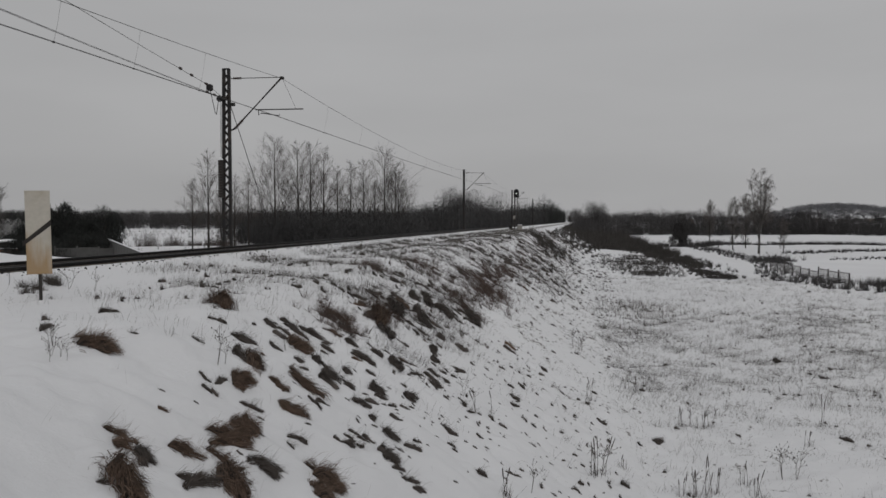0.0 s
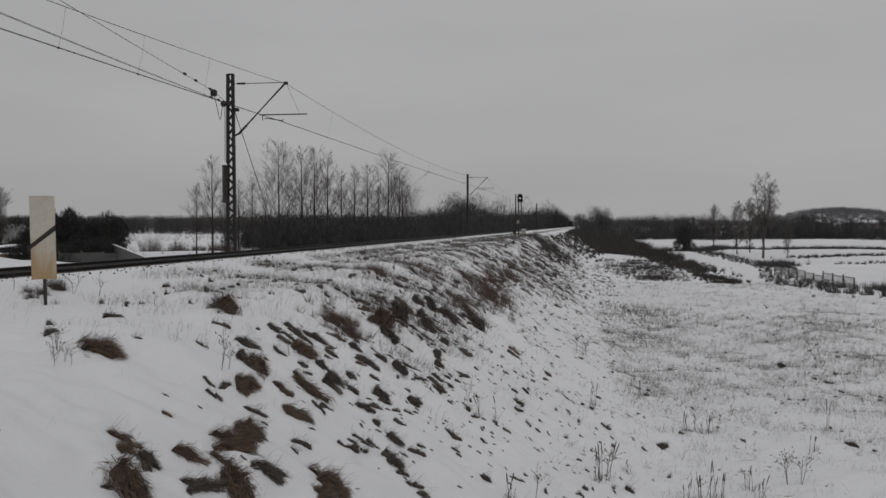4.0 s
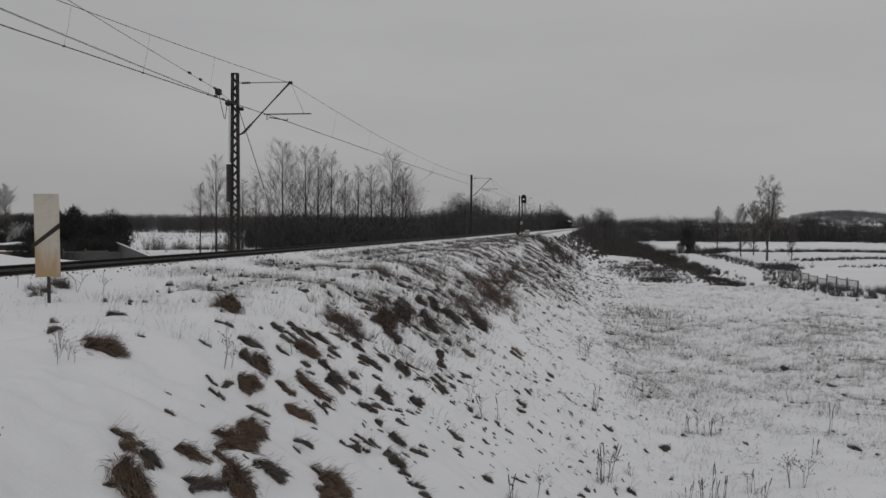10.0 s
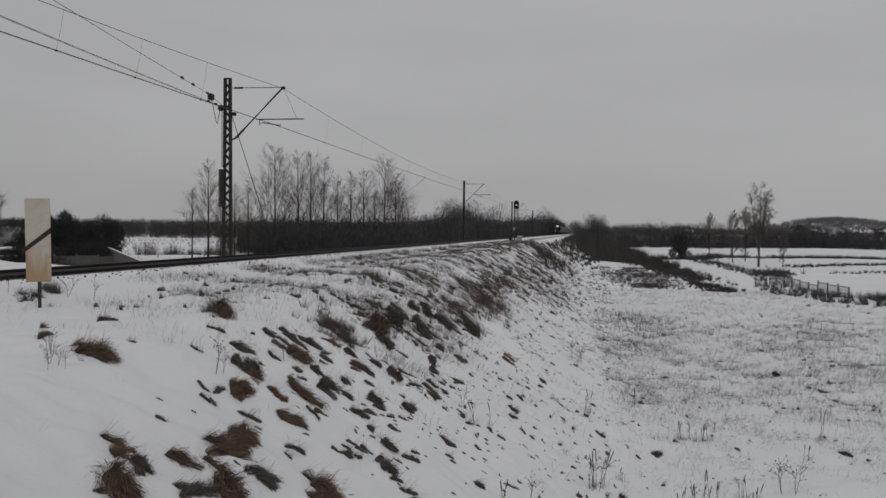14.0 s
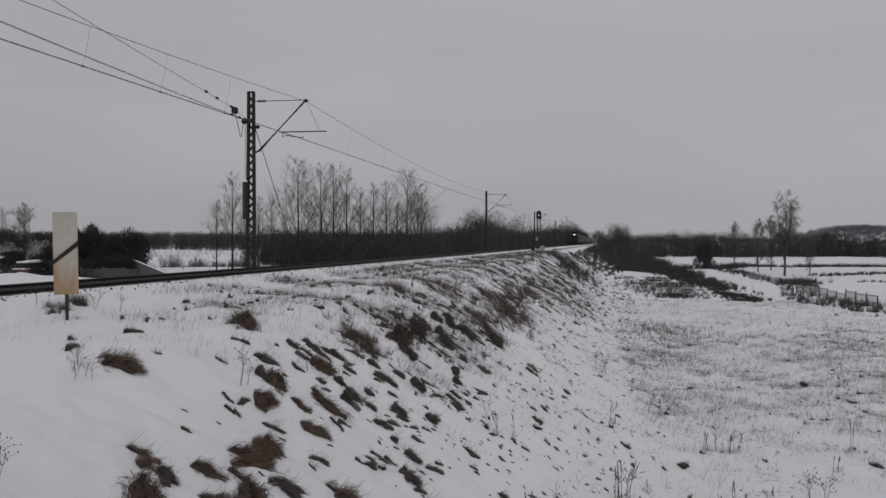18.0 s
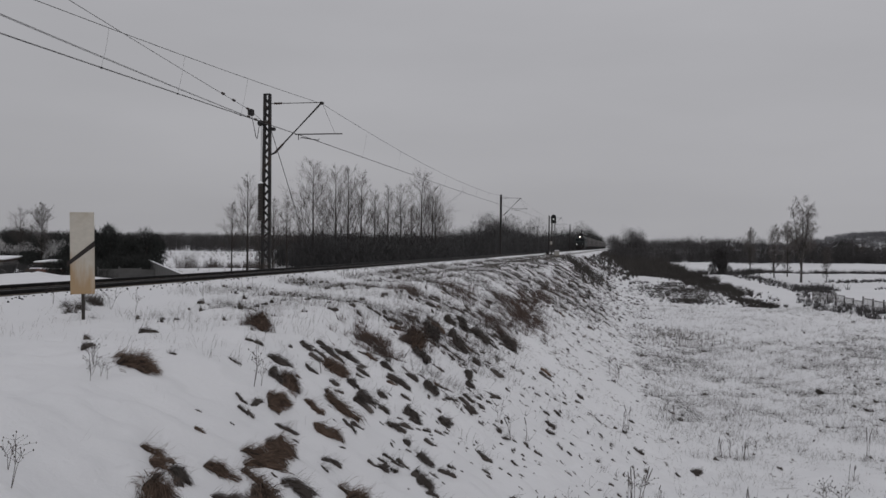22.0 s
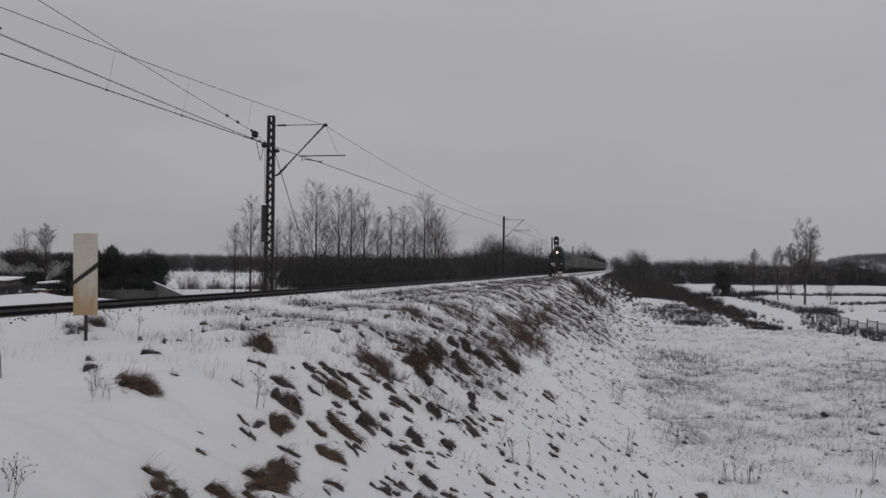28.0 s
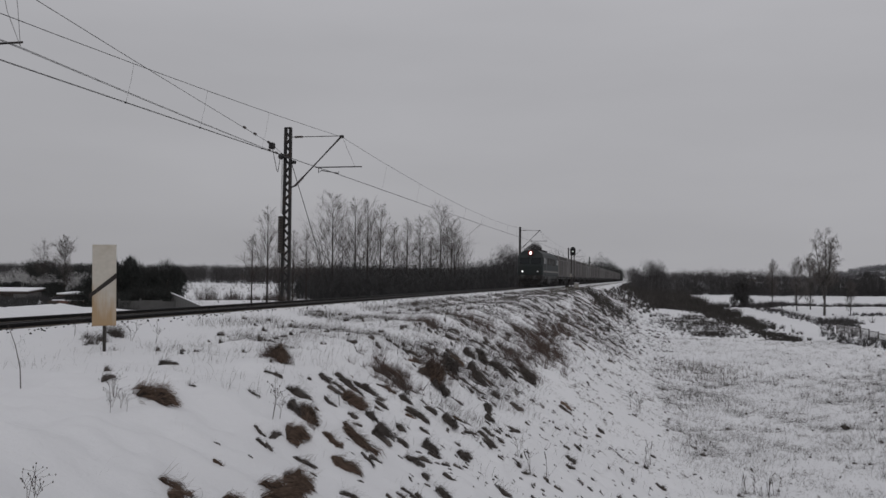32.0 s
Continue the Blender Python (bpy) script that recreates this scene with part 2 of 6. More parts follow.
def array_mesh(name, verts, tris, mat):
    """A mesh from numpy vertices (k, 3) and triangles (j, 3)."""
    me = bpy.data.meshes.new(name)
    me.vertices.add(len(verts))
    me.vertices.foreach_set("co", np.ascontiguousarray(verts, np.float32).ravel())
    me.loops.add(len(tris) * 3)
    me.loops.foreach_set("vertex_index", np.ascontiguousarray(tris, np.int32).ravel())
    me.polygons.add(len(tris))
    me.polygons.foreach_set("loop_start", np.arange(len(tris), dtype=np.int32) * 3)
    me.update(calc_edges=True)
    me.materials.append(mat)
    return me


# ---- the lie of the land ----
rng = np.random.default_rng(7)
WAVES = [(rng.normal(size=2), rng.uniform(0, 6.28)) for _ in range(24)]


def ripple(x, y, size):
    """Smooth unevenness, about -1 to 1, with features of that size in metres."""
    out = np.zeros_like(x, dtype=float)
    for k, (d, ph) in enumerate(WAVES):
        q = (1.0 + 0.09 * k) * 3.0 / size / np.hypot(*d)
        out = out + np.sin(q * (d[0] * x + d[1] * y) + ph + 1.3 * np.sin(q * 0.53 * (d[1] * x - d[0] * y) + 2 * ph))
    return out / 5.0


def sstep(a, b, x):
    t = np.clip((x - a) / (b - a), 0, 1)
    return t * t * (3 - 2 * t)


def to_track(x, y):
    return UX * (x - OX) + UY * y, UY * (x - OX) - UX * y


def crest(s):
    return 5.9 + 4.0 / (1 + np.maximum(s, 0) / 12) + 9.0 * sstep(6.5, 0.5, s)


FIELD, LEFT_FIELD = -5.0, -2.8


# dead grass tufts: kind (brown or dark), s, n, length, turn from straight down the slope, thickness
TUFT_ROWS = ()
TUFT_ROWS += (
    ("b", 9.19, 8.06, 0.37, 45, 0.14), ("d", 9.15, 8.31, 0.35, -33, 0.13), ("b", 8.54, 8.53, 0.52, -17, 0.26), ("d", 8.43, 8.42, 0.36, 64, 0.07),
    ("b", 9.69, 8.48, 0.37, 30, 0.14), ("b", 9.98, 8.63, 0.46, -25, 0.17), ("b", 9.64, 8.96, 0.61, -32, 0.25), ("d", 9.26, 8.78, 0.57, 57, 0.14),
    ("b", 10.45, 8.56, 0.61, 35, 0.18), ("b", 10.87, 8.56, 0.46, 37, 0.2), ("d", 10.4, 8.98, 0.47, 28, 0.16), ("d", 11.71, 8.32, 0.31, 16, 0.06),
    ("b", 12.3, 8.6, 0.49, 2, 0.15), ("d", 11.61, 8.91, 0.28, 26, 0.09), ("d", 11.43, 8.89, 0.15, -2, 0.06), ("b", 12.47, 8.37, 0.3, 38, 0.1))
TUFT_ROWS += (
    ("b", 12.03, 8.05, 0.42, 38, 0.19), ("d", 12.96, 7.63, 0.66, -40, 0.12), ("b", 12.89, 7.87, 1.03, -55, 0.18), ("b", 13.5, 8.37, 0.86, -22, 0.18),
    ("b", 11.13, 9.39, 0.49, 48, 0.25), ("b", 10.65, 9.52, 0.49, 58, 0.19), ("d", 14.65, 8.38, 0.41, 15, 0.2), ("d", 14.75, 8.63, 0.29, 19, 0.1),
    ("d", 15.47, 8.41, 0.25, 10, 0.1), ("d", 15.4, 8.98, 0.55, -52, 0.16), ("d", 16.18, 9.34, 0.28, -6, 0.17), ("d", 14.35, 8.95, 0.47, -36, 0.1),
    ("d", 13.99, 9.22, 0.16, 24, 0.1), ("d", 12.83, 9.33, 0.34, 8, 0.06), ("d", 12.49, 9.27, 0.45, 77, 0.08), ("d", 12.69, 9.39, 0.13, -1, 0.07))
TUFT_ROWS += (
    ("d", 13.94, 9.43, 0.38, 49, 0.07), ("d", 13.62, 9.59, 0.28, -25, 0.12), ("d", 12.73, 9.77, 0.3, 49, 0.17), ("d", 12.64, 9.91, 0.24, 21, 0.08),
    ("d", 12.51, 10.15, 0.35, 26, 0.1), ("d", 17.77, 9.45, 0.64, 66, 0.15), ("d", 20.33, 9.63, 0.93, 62, 0.07), ("d", 15.46, 10.11, 0.32, 20, 0.11),
    ("d", 14.93, 10.24, 0.21, 44, 0.05), ("d", 14.4, 10.77, 0.22, 3, 0.1), ("d", 17.64, 10.05, 0.15, 0, 0.1), ("d", 17.57, 10.17, 0.28, 49, 0.07),
    ("d", 21.06, 10.74, 0.36, 14, 0.1), ("d", 20.54, 10.75, 0.29, 23, 0.09), ("d", 12.59, 7.17, 0.22, -2, 0.07), ("b", 15.6, 6.19, 0.79, -46, 0.18))
TUFT_ROWS += (
    ("d", 13.9, 7.29, 0.41, 26, 0.13), ("d", 14.27, 6.71, 0.27, 23, 0.05), ("d", 15.33, 7.26, 0.5, -20, 0.07), ("d", 15.78, 7.35, 0.3, 34, 0.08),
    ("d", 16.43, 7.5, 0.54, 1, 0.1), ("b", 15.17, 7.7, 0.53, 33, 0.18), ("d", 14.54, 7.49, 0.44, -38, 0.07), ("b", 18.59, 7.24, 0.77, 50, 0.23),
    ("d", 17.8, 7.7, 1.37, -60, 0.16), ("b", 20.38, 7.75, 1.36, -68, 0.32), ("d", 22.21, 7.67, 1.34, -68, 0.21), ("d", 19.35, 8.14, 0.58, -42, 0.16),
    ("d", 19.57, 6.11, 0.46, 56, 0.09), ("d", 16.51, 8.42, 0.53, -2, 0.11), ("d", 17.27, 8.49, 0.4, 62, 0.1), ("d", 16.82, 8.11, 0.28, 8, 0.08))
TUFT_ROWS += (
    ("d", 17.39, 8.81, 0.48, -44, 0.14), ("d", 14.48, 7.94, 0.2, 28, 0.06), ("d", 14.96, 8.06, 0.5, -61, 0.1), ("d", 26.58, 6.15, 1.37, 77, 0.21),
    ("d", 27.19, 8.91, 0.64, 3, 0.34), ("d", 22.67, 8.74, 0.4, 43, 0.13), ("d", 20.56, 8.92, 0.34, -56, 0.14), ("d", 19.91, 9.08, 0.3, -42, 0.11),
    ("d", 25.86, 7.78, 1.01, -60, 0.18), ("d", 25.76, 8.38, 0.67, -19, 0.24), ("d", 25.42, 7.49, 0.49, -13, 0.21), ("d", 23.34, 8.11, 1.37, -60, 0.16),
    ("b", 10.95, 6.72, 0.57, 61, 0.25), ("d", 11.19, 5.94, 0.89, 108, 0.08), ("d", 13.99, 5.06, 0.4, -26, 0.07), ("d", 11.66, 6.79, 0.13, 38, 0.03))
TUFT_ROWS += (
    ("d", 25.01, 12.35, 1.04, -69, 0.13), ("d", 23.6, 12.75, 0.3, 25, 0.1), ("d", 20.52, 11.8, 0.29, 24, 0.06), ("d", 24.12, 14.16, 1.21, 49, 0.19),
    ("d", 18.66, 13.07, 0.31, -62, 0.11), ("d", 18.45, 12.75, 0.62, 63, 0.06), ("d", 16.97, 12.11, 0.35, -45, 0.08), ("d", 20.69, 14.01, 0.59, 56, 0.05),
    ("d", 38.98, 20.11, 1.15, -72, 0.21), ("d", 35.91, 21.24, 0.66, -40, 0.17), ("d", 31.52, 18.64, 0.68, 35, 0.1), ("d", 26.41, 19.29, 0.59, -47, 0.14),
    ("d", 26.77, 11.08, 0.31, 10, 0.12))


def land_z(x, y):
    x, y = np.asarray(x, float), np.asarray(y, float)
    s, n = to_track(x, y)
    # shoulder and the two slopes
    field = FIELD + 0.25 * ripple(x, y, 60) + 0.05 * ripple(x, y, 7)
    d = n - crest(s)
    slope = -0.55 - 0.10 * np.clip(n - 3, 0, 6) / 6 - np.where(d > -1.5, (np.sqrt(np.maximum(d + 1.5, 0) ** 2 + 0.6) - 0.77) / 1.62, 0.0)
    k = 0.7
    right = 0.5 * (slope + field + np.sqrt((slope - field) ** 2 + k))
    right = np.where(d > 25, field, right)
    lc = 3.0 + 4.4 * sstep(30.6, 27.4, s)
    lfield = LEFT_FIELD + 0.2 * ripple(x, y, 50)
    lslope = -0.46 - np.maximum(-n - lc, 0) / 1.7
    left = np.maximum(lslope, lfield)
    bed = -0.20 - 0.24 * sstep(1.3, 3.2, np.abs(n))
    z = np.where(n > 3, right, np.where(n < -3.2, left, bed))
    z = np.where((n > 1.2) & (n <= 3), np.minimum(bed, right + 0.3), z)
    rough = sstep(2.2, 5, np.abs(n)) * sstep(400, 60, np.hypot(x, y))
    bank = sstep(-0.8, 0.8, d) * sstep(9, 6, d) * sstep(13, 22, s)
    z = z + rough * (0.045 * ripple(x, y, 1.7) + (0.026 + 0.02 * bank) * ripple(x, y, 0.6) + 0.06 * ripple(x, y, 5))
    z = z + 0.19 * sstep(30.2, 27.4, s) * np.exp(-((n + 7.4) / 1.9) ** 2)
    # the far hills
    z = z + 4 * sstep(420, 1000, y) * sstep(60, 300, x)
    z = z + 25 * np.exp(-((x - 722) / 74) ** 2 - ((y - 1600) / 260) ** 2)
    z = z + 12 * np.exp(-((x - 1250) / 350) ** 2 - ((y - 1500) / 300) ** 2)
    return z


def ground_z(x, y):
    """The land with the snow that has drifted up behind each tuft."""
    x, y = np.asarray(x, float), np.asarray(y, float)
    z = land_z(x, y)
    near = (y > 4) & (y < 44) & (np.abs(x) < 24)
    if not near.any():
        return z
    s, n = to_track(x[near], y[near])
    drift = np.zeros_like(s)
    for _, ts, tn, length, turn, w in TUFT_ROWS:
        c, q = math.cos(radians(turn)), math.sin(radians(turn))
        u = (n - tn) * c + (s - ts) * q + 0.47 * length
        v = (s - ts) * c - (n - tn) * q
        lift = 0.42 * w * np.exp(-0.5 * (u / max(0.30 * length, 0.10)) ** 2 - 0.5 * (v / max(0.62 * w, 0.09)) ** 2)
        drift = np.maximum(drift, lift)
    z[near] += drift * (1 + 0.35 * ripple(x[near], y[near], 0.3))
    return z


def gz(x, y):
    return float(ground_z(np.array([x]), np.array([y]))[0])


def on_ground(s, n, sink=0.0):
    p = at(s, n)
    return Vector((p.x, p.y, gz(p.x, p.y) - sink))


def stretch(a, b, first, growth, limit):
    out, x, st = [a], a, first
    while x < b:
        x += st
        st = min(st * growth, limit)
        out.append(x)
    return out


def make_ground():
    ss = np.array([-s for s in stretch(0, 900, 1.0, 1.25, 200)][:0:-1] + stretch(0, 6, 0.16, 1.0, 1) + stretch(6.15, 27, 0.075, 1.0, 1) + stretch(27.2, 45, 0.14, 1.0, 1) + stretch(45.3, 3400, 0.3, 1.02, 90))
    nn = np.array([-n for n in stretch(1.2, 2600, 0.35, 1.09, 120)][::-1] + [-0.9, 0.0, 0.9] + stretch(1.2, 6, 0.15, 1.0, 1) + stretch(6.1, 15, 0.075, 1.0, 1) + stretch(15.1, 24, 0.14, 1.0, 1) + stretch(24.3, 2600, 0.3, 1.035, 90))
    S, N = np.meshgrid(ss, nn, indexing="ij")
    X, Y = OX + S * UX + N * UY, S * UY - N * UX
    Z = ground_z(X, Y)
    a, b = len(ss), len(nn)
    idx = np.arange(a * b).reshape(a, b)
    q = np.stack([idx[:-1, :-1], idx[1:, :-1], idx[1:, 1:], idx[:-1, 1:]], -1).reshape(-1, 4)
    tris = np.concatenate([q[:, [0, 2, 1]], q[:, [0, 3, 2]]])
    me = array_mesh("ground", np.stack([X, Y, Z], -1).reshape(-1, 3), tris, SNOW_GROUND)
    d = N - crest(S)
    cover = 0.20 * sstep(-1.0, 1.5, d) * sstep(9.5, 5.5, d) * sstep(14, 28, S) + (0.12 * sstep(12, 22, S) + 0.30 * sstep(100, 150, S)) * sstep(1.8, 3.2, N) * sstep(0, -3, d)
    cover = cover - 0.06 * sstep(18, 5, S) * sstep(0.5, -1.0, d)
    cover = cover + 0.145 * sstep(6, 10, d) * sstep(75, 40, S) * sstep(60, 30, N)
    cover = cover + 1.0 * sstep(1.25, 0.9, np.abs(N)) + 0.10 * sstep(-30, -60, N)
    att = me.attributes.new("cover", "FLOAT", "POINT")
    att.data.foreach_set("value", cover.ravel().astype(np.float32))
    me.polygons.foreach_set("use_smooth", [True] * len(me.polygons))
    return tagged(new("ground", me), "snow-covered embankment and fields with dead grass", "ground", kind="structure")


make_ground()

# ---- railway track ----
BALLAST = material("dark_ballast", (0.022, 0.021, 0.021), 0.95, var=0.5, scale=14, bump=0.6, second=(0.042, 0.042, 0.044), scale2=3.0, spec=0.05)


RAIL_Z = -0.12


def make_track():
    track = thing("railway_track", "straight single railway track on a snowy embankment", "railway track", kind="structure")
    prof = [(-0.075, -0.172), (0.075, -0.172), (0.075, -0.160), (0.012, -0.140), (0.010, -0.050), (0.036, -0.038), (0.036, -0.006), (0.028, 0.0),
            (-0.028, 0.0), (-0.036, -0.006), (-0.036, -0.038), (-0.010, -0.050), (-0.012, -0.140), (-0.075, -0.160)]
    turn = Matrix(((UY, 0, UX, 0), (-UX, 0, UY, 0), (0, 1, 0, 0), (0, 0, 0, 1)))
    for n in (-0.755, 0.755):
        g = Geo().prism(prof, 1600, Matrix.Translation(at(720, n, RAIL_Z)) @ turn)
        part("rail", g, RAIL_STEEL, track, "rusty steel rail with a worn head")
    sleeper = Geo().box((0.24, 2.5, 0.16), None, 0.03).mesh("sleeper", CONCRETE)
    plate = Geo().box((0.20, 0.34, 0.03), None, 0.008).mesh("fastening", RAIL_STEEL)
    for k in range(150):
        s = -6 + 0.65 * k
        ob = new("sleeper", sleeper)
        p = at(s, 0, RAIL_Z - 0.262 + 0.004 * math.sin(7 * k))
        ob.matrix_world = pose(p.x, p.y, p.z, rz=90 - 9.48)
        ob.parent = track
        for n in (-0.755, 0.755):
            if k < 110:
                f = new("fastening", plate)
                q = at(s, n, RAIL_Z - 0.170)
                f.matrix_world = pose(q.x, q.y, q.z, rz=90 - 9.48)
                f.parent = track
    bed = Geo()
    for k in range(800):
        s0, s1 = -40 + k * 1.0, -39 + k * 1.0
        w0, w1 = 0.66 + 0.03 * math.sin(1.7 * k), 0.66 + 0.03 * math.sin(1.7 * (k + 1))
        bed.add([at(s0, -w0, -0.205), at(s1, -w1, -0.205), at(s1, -0.3, -0.178), at(s0, -0.3, -0.178), at(s1, 0.3, -0.178), at(s0, 0.3, -0.178), at(s1, w1, -0.205), at(s0, w0, -0.205)],
                [(0, 3, 2, 1), (3, 5, 4, 2), (5, 7, 6, 4)])
    part("ballast_bed", bed, BALLAST, track, "dark stone ballast between the rails")
    # stones and ploughed snow between and beside the rails
    g = Geo()
    stones = [Geo().box((2, 1.6, 1.3), pose(0, 0, 0, 20 * k, 35 * k, 0), 0.3 + 0.05 * k) for k in range(4)]
    r = random.Random(3)
    for k in range(1700):
        s = r.uniform(2, 75)
        n = r.choice((-1.25, 1.3, 1.45, 0.35, -0.35)) + r.gauss(0, 0.24)
        if abs(abs(n) - 0.755) < 0.11:
            continue
        q = r.uniform(0.010, 0.028)
        o = at(s, n)
        p = at(s, n, float(land_z(np.array([o.x]), np.array([o.y]))[0]) + q * 0.25)
        m = pose(*p, r.uniform(0, 90), r.uniform(0, 90), r.uniform(0, 90)) @ Matrix.Scale(q, 4)
        g.add([m @ v for v in stones[k % 4].v], stones[k % 4].f)
    thing("ballast_stones", "loose dark ballast stones showing through the snow", "gravel", kind="stuff", geo=g, mat=BALLAST)


make_track()

# ---- overhead line ----
SPAN, S1, MAST_N = 71.2, 35.9, -2.61


def strut(g, a, b, w):
    """A square bar from a to b."""
    a, b = Vector(a), Vector(b)
    d = b - a
    m = Matrix.Translation((a + b) / 2) @ d.to_track_quat("Z", "Y").to_matrix().to_4x4()
    g.box((w, w, d.length), m)


def make_mast(name="overhead_line_mast"):
    """Lattice mast with its cantilever; x points across to the track, y along it, z = 0 at the rail heads."""
    mast = thing(name, "dark steel lattice mast carrying overhead railway wires", "railway mast", "overhead line masts")
    top, foot = 7.2, -0.32

    def half(z):
        return 0.160 - 0.052 * (z - foot) / (top - foot)

    for side in (-1, 1):
        g = Geo()
        strut(g, (side * half(foot), 0, foot), (side * half(top), 0, top), 0.115)
        part("leg", g, STEEL_DARK, mast)
    z, side = 0.15, 1
    while z < 7.0:
        g = Geo()
        strut(g, (side * half(z), 0.0, z), (-side * half(z + 0.30), 0.0, z + 0.30), 0.075)
        part("lacing_bar", g, STEEL_DARK, mast)
        z += 0.30
        side = -side
    part("cap_plate", Geo().box((0.30, 0.16, 0.05), pose(0, 0, 7.2), 0.01), STEEL_DARK, mast)
    part("foundation", Geo().box((0.75, 0.6, 0.7), pose(0, 0, -0.62), 0.06), CONCRETE, mast, "square concrete foundation with snow around it")
    tip = (2.45, 0, 6.79)
    g = Geo().tube([(0.12, 0, 6.80), tip], 0.016, 6)
    part("top_tie", g, STEEL_DARK, mast)
    g = Geo()
    for k in range(5):
        g.lathe([(0.025, -0.035), (0.052, -0.02), (0.052, 0.0), (0.025, 0.035)], pose(0.34 + 0.075 * k, 0, 6.80, 0, 90, 0), 10)
    part("insulator", g, PORCELAIN, mast, "brown ribbed porcelain insulator")
    part("strut", Geo().tube([(0.17, 0, 4.62), (0.36, 0, 4.70), tip], [0.03, 0.045, 0.045], 8), STEEL_DARK, mast)
    g = Geo()
    for k in range(5):
        q = Vector((0.40, 0, 4.73)).lerp(Vector(tip), 0.035 * k)
        g.lathe([(0.045, -0.03), (0.062, -0.01), (0.062, 0.01), (0.045, 0.03)], Matrix.Translation(q) @ Vector((2.05, 0, 2.06)).to_track_quat("Z", "Y").to_matrix().to_4x4(), 10)
    part("insulator", g, PORCELAIN, mast, "brown ribbed porcelain insulator")
    part("registration_tube", Geo().tube([(1.28, 0, 5.47), (3.36, 0, 5.46)], 0.024, 8), STEEL_DARK, mast)
    part("steady_arm", Geo().tube([(1.42, 0, 5.47), (1.42, 0, 5.24), (1.55, 0, 5.33), (2.32, 0, 5.20), (2.34, 0, 5.28)], 0.020, 6), STEEL_DARK, mast)
    part("hanger", Geo().tube([tip, (3.05, 0, 5.47)], 0.006, 5), WIRE, mast)
    part("clamp", Geo().box((0.16, 0.16, 0.12), pose(2.45, 0, 6.76), 0.03), STEEL_DARK, mast)
    return mast


def mast_pose(s):
    return pose(*at(s, MAST_N), rz=-9.48)


COLUMN = Geo().box((0.25, 0.25, 7.5), pose(0, 0, 3.45), 0.03).mesh("column", STEEL_DARK)
mast1 = make_mast()
mast1.matrix_world = mast_pose(S1)
mast1["label"] = "dark steel lattice mast with tensioning weights beside track"
for k in (-1, 1, 2, 3, 4, 5, 6, 7, 8):
    other = copy_thing(mast1, mast_pose(S1 + SPAN * k))
    other["label"] = "slim dark steel mast carrying overhead railway wires"
    for child in list(other.children):
        if child.name.startswith(("leg", "lacing")):
            bpy.data.objects.remove(child)
    part("column", COLUMN, None, other)
S0 = 17.0
mast0 = copy_thing(mast1, pose(*at(S0, MAST_N - 1.0), rz=-9.48))
mast0["label"] = "dark steel lattice mast with raised registration arm"
for child in list(mast0.children):
    if child.name.startswith(("steady", "hanger")):
        bpy.data.objects.remove(child)
        continue
    if child.name.startswith(("registration", "steady", "top_tie", "strut", "clamp", "hanger", "insulator")):
        child.location.z += 0.15


WEIGHT = material("grimy_weight_discs", (0.045, 0.040, 0.037), 0.9, var=0.3, scale=8)


def tension_gear():
    """Weights, wheel, anchors and guy of the mast where one set of wires ends."""
    disc = Geo().lathe([(0.05, 0), (0.115, 0.01), (0.12, 0.10), (0.05, 0.112)], None, 14).mesh("weight_disc", WEIGHT)
    for k in range(14):
        ob = part("weight_disc", disc, None, mast1)
        ob.location = (-0.235, -0.09, 1.80 + 0.113 * k)
    part("weight_cap", Geo().lathe([(0.02, 0.10), (0.10, 0.02), (0.115, 0)][::-1], pose(-0.235, -0.09, 3.39), 14), SNOW, mast1, "cap of snow")
    part("weight_rod", Geo().tube([(-0.235, -0.09, 1.72), (-0.235, -0.09, 5.9)], 0.007, 6), WIRE, mast1)
    part("weight_guide", Geo().tube([(-0.27, 0.08, 0.4), (-0.27, 0.08, 5.9)], 0.007, 6), STEEL_DARK, mast1)
    part("tension_wheel", Geo().lathe([(0.04, -0.05), (0.13, -0.035), (0.11, 0), (0.13, 0.035), (0.04, 0.05)], pose(-0.24, -0.15, 5.95, 90, 0, 0), 18), STEEL_DARK, mast1)
    part("anchor_block", Geo().box((0.20, 0.30, 0.26), pose(-0.17, -1.25, 6.24), 0.04), STEEL_DARK, mast1)
    part("anchor_block", Geo().box((0.30, 0.22, 0.16), pose(-0.06, -0.1, 5.95), 0.03), STEEL_DARK, mast1)
    part("anchor_chain", Geo().tube([(-0.17, -1.2, 6.15), (-0.17, -0.72, 5.25), (-0.17, -0.62, 5.22), (-0.12, -0.5, 5.9), (-0.1, -0.1, 5.93)], 0.014, 5), WIRE, mast1)
    part("guy_clamp", Geo().box((0.24, 0.2, 0.14), pose(0.22, 0.06, 5.72), 0.03), STEEL_DARK, mast1)
    part("guy_wire", Geo().tube([(0.15, 0.05, 5.7), (0.10, 5.6, -0.5)], 0.016, 6), WIRE, mast1, "taut steel guy wire to the ground")


tension_gear()


def wire_run(name, ends, sag, radius, label, steps=24):
    """One wire hung from point to point."""
    g = Geo()
    pts = []
    for a, b in zip(ends, ends[1:]):
        a, b = Vector(a), Vector(b)
        for i in range(steps + (b is ends[-1])):
            q = i / steps
            p = a.lerp(b, q)
            p.z -= sag * 4 * q * (1 - q)
            pts.append(p)
    pts.append(Vector(ends[-1]))
    g.tube(pts, radius, 5)
    return thing(name, label, "overhead wire", "overhead wires", geo=g, mat=WIRE)


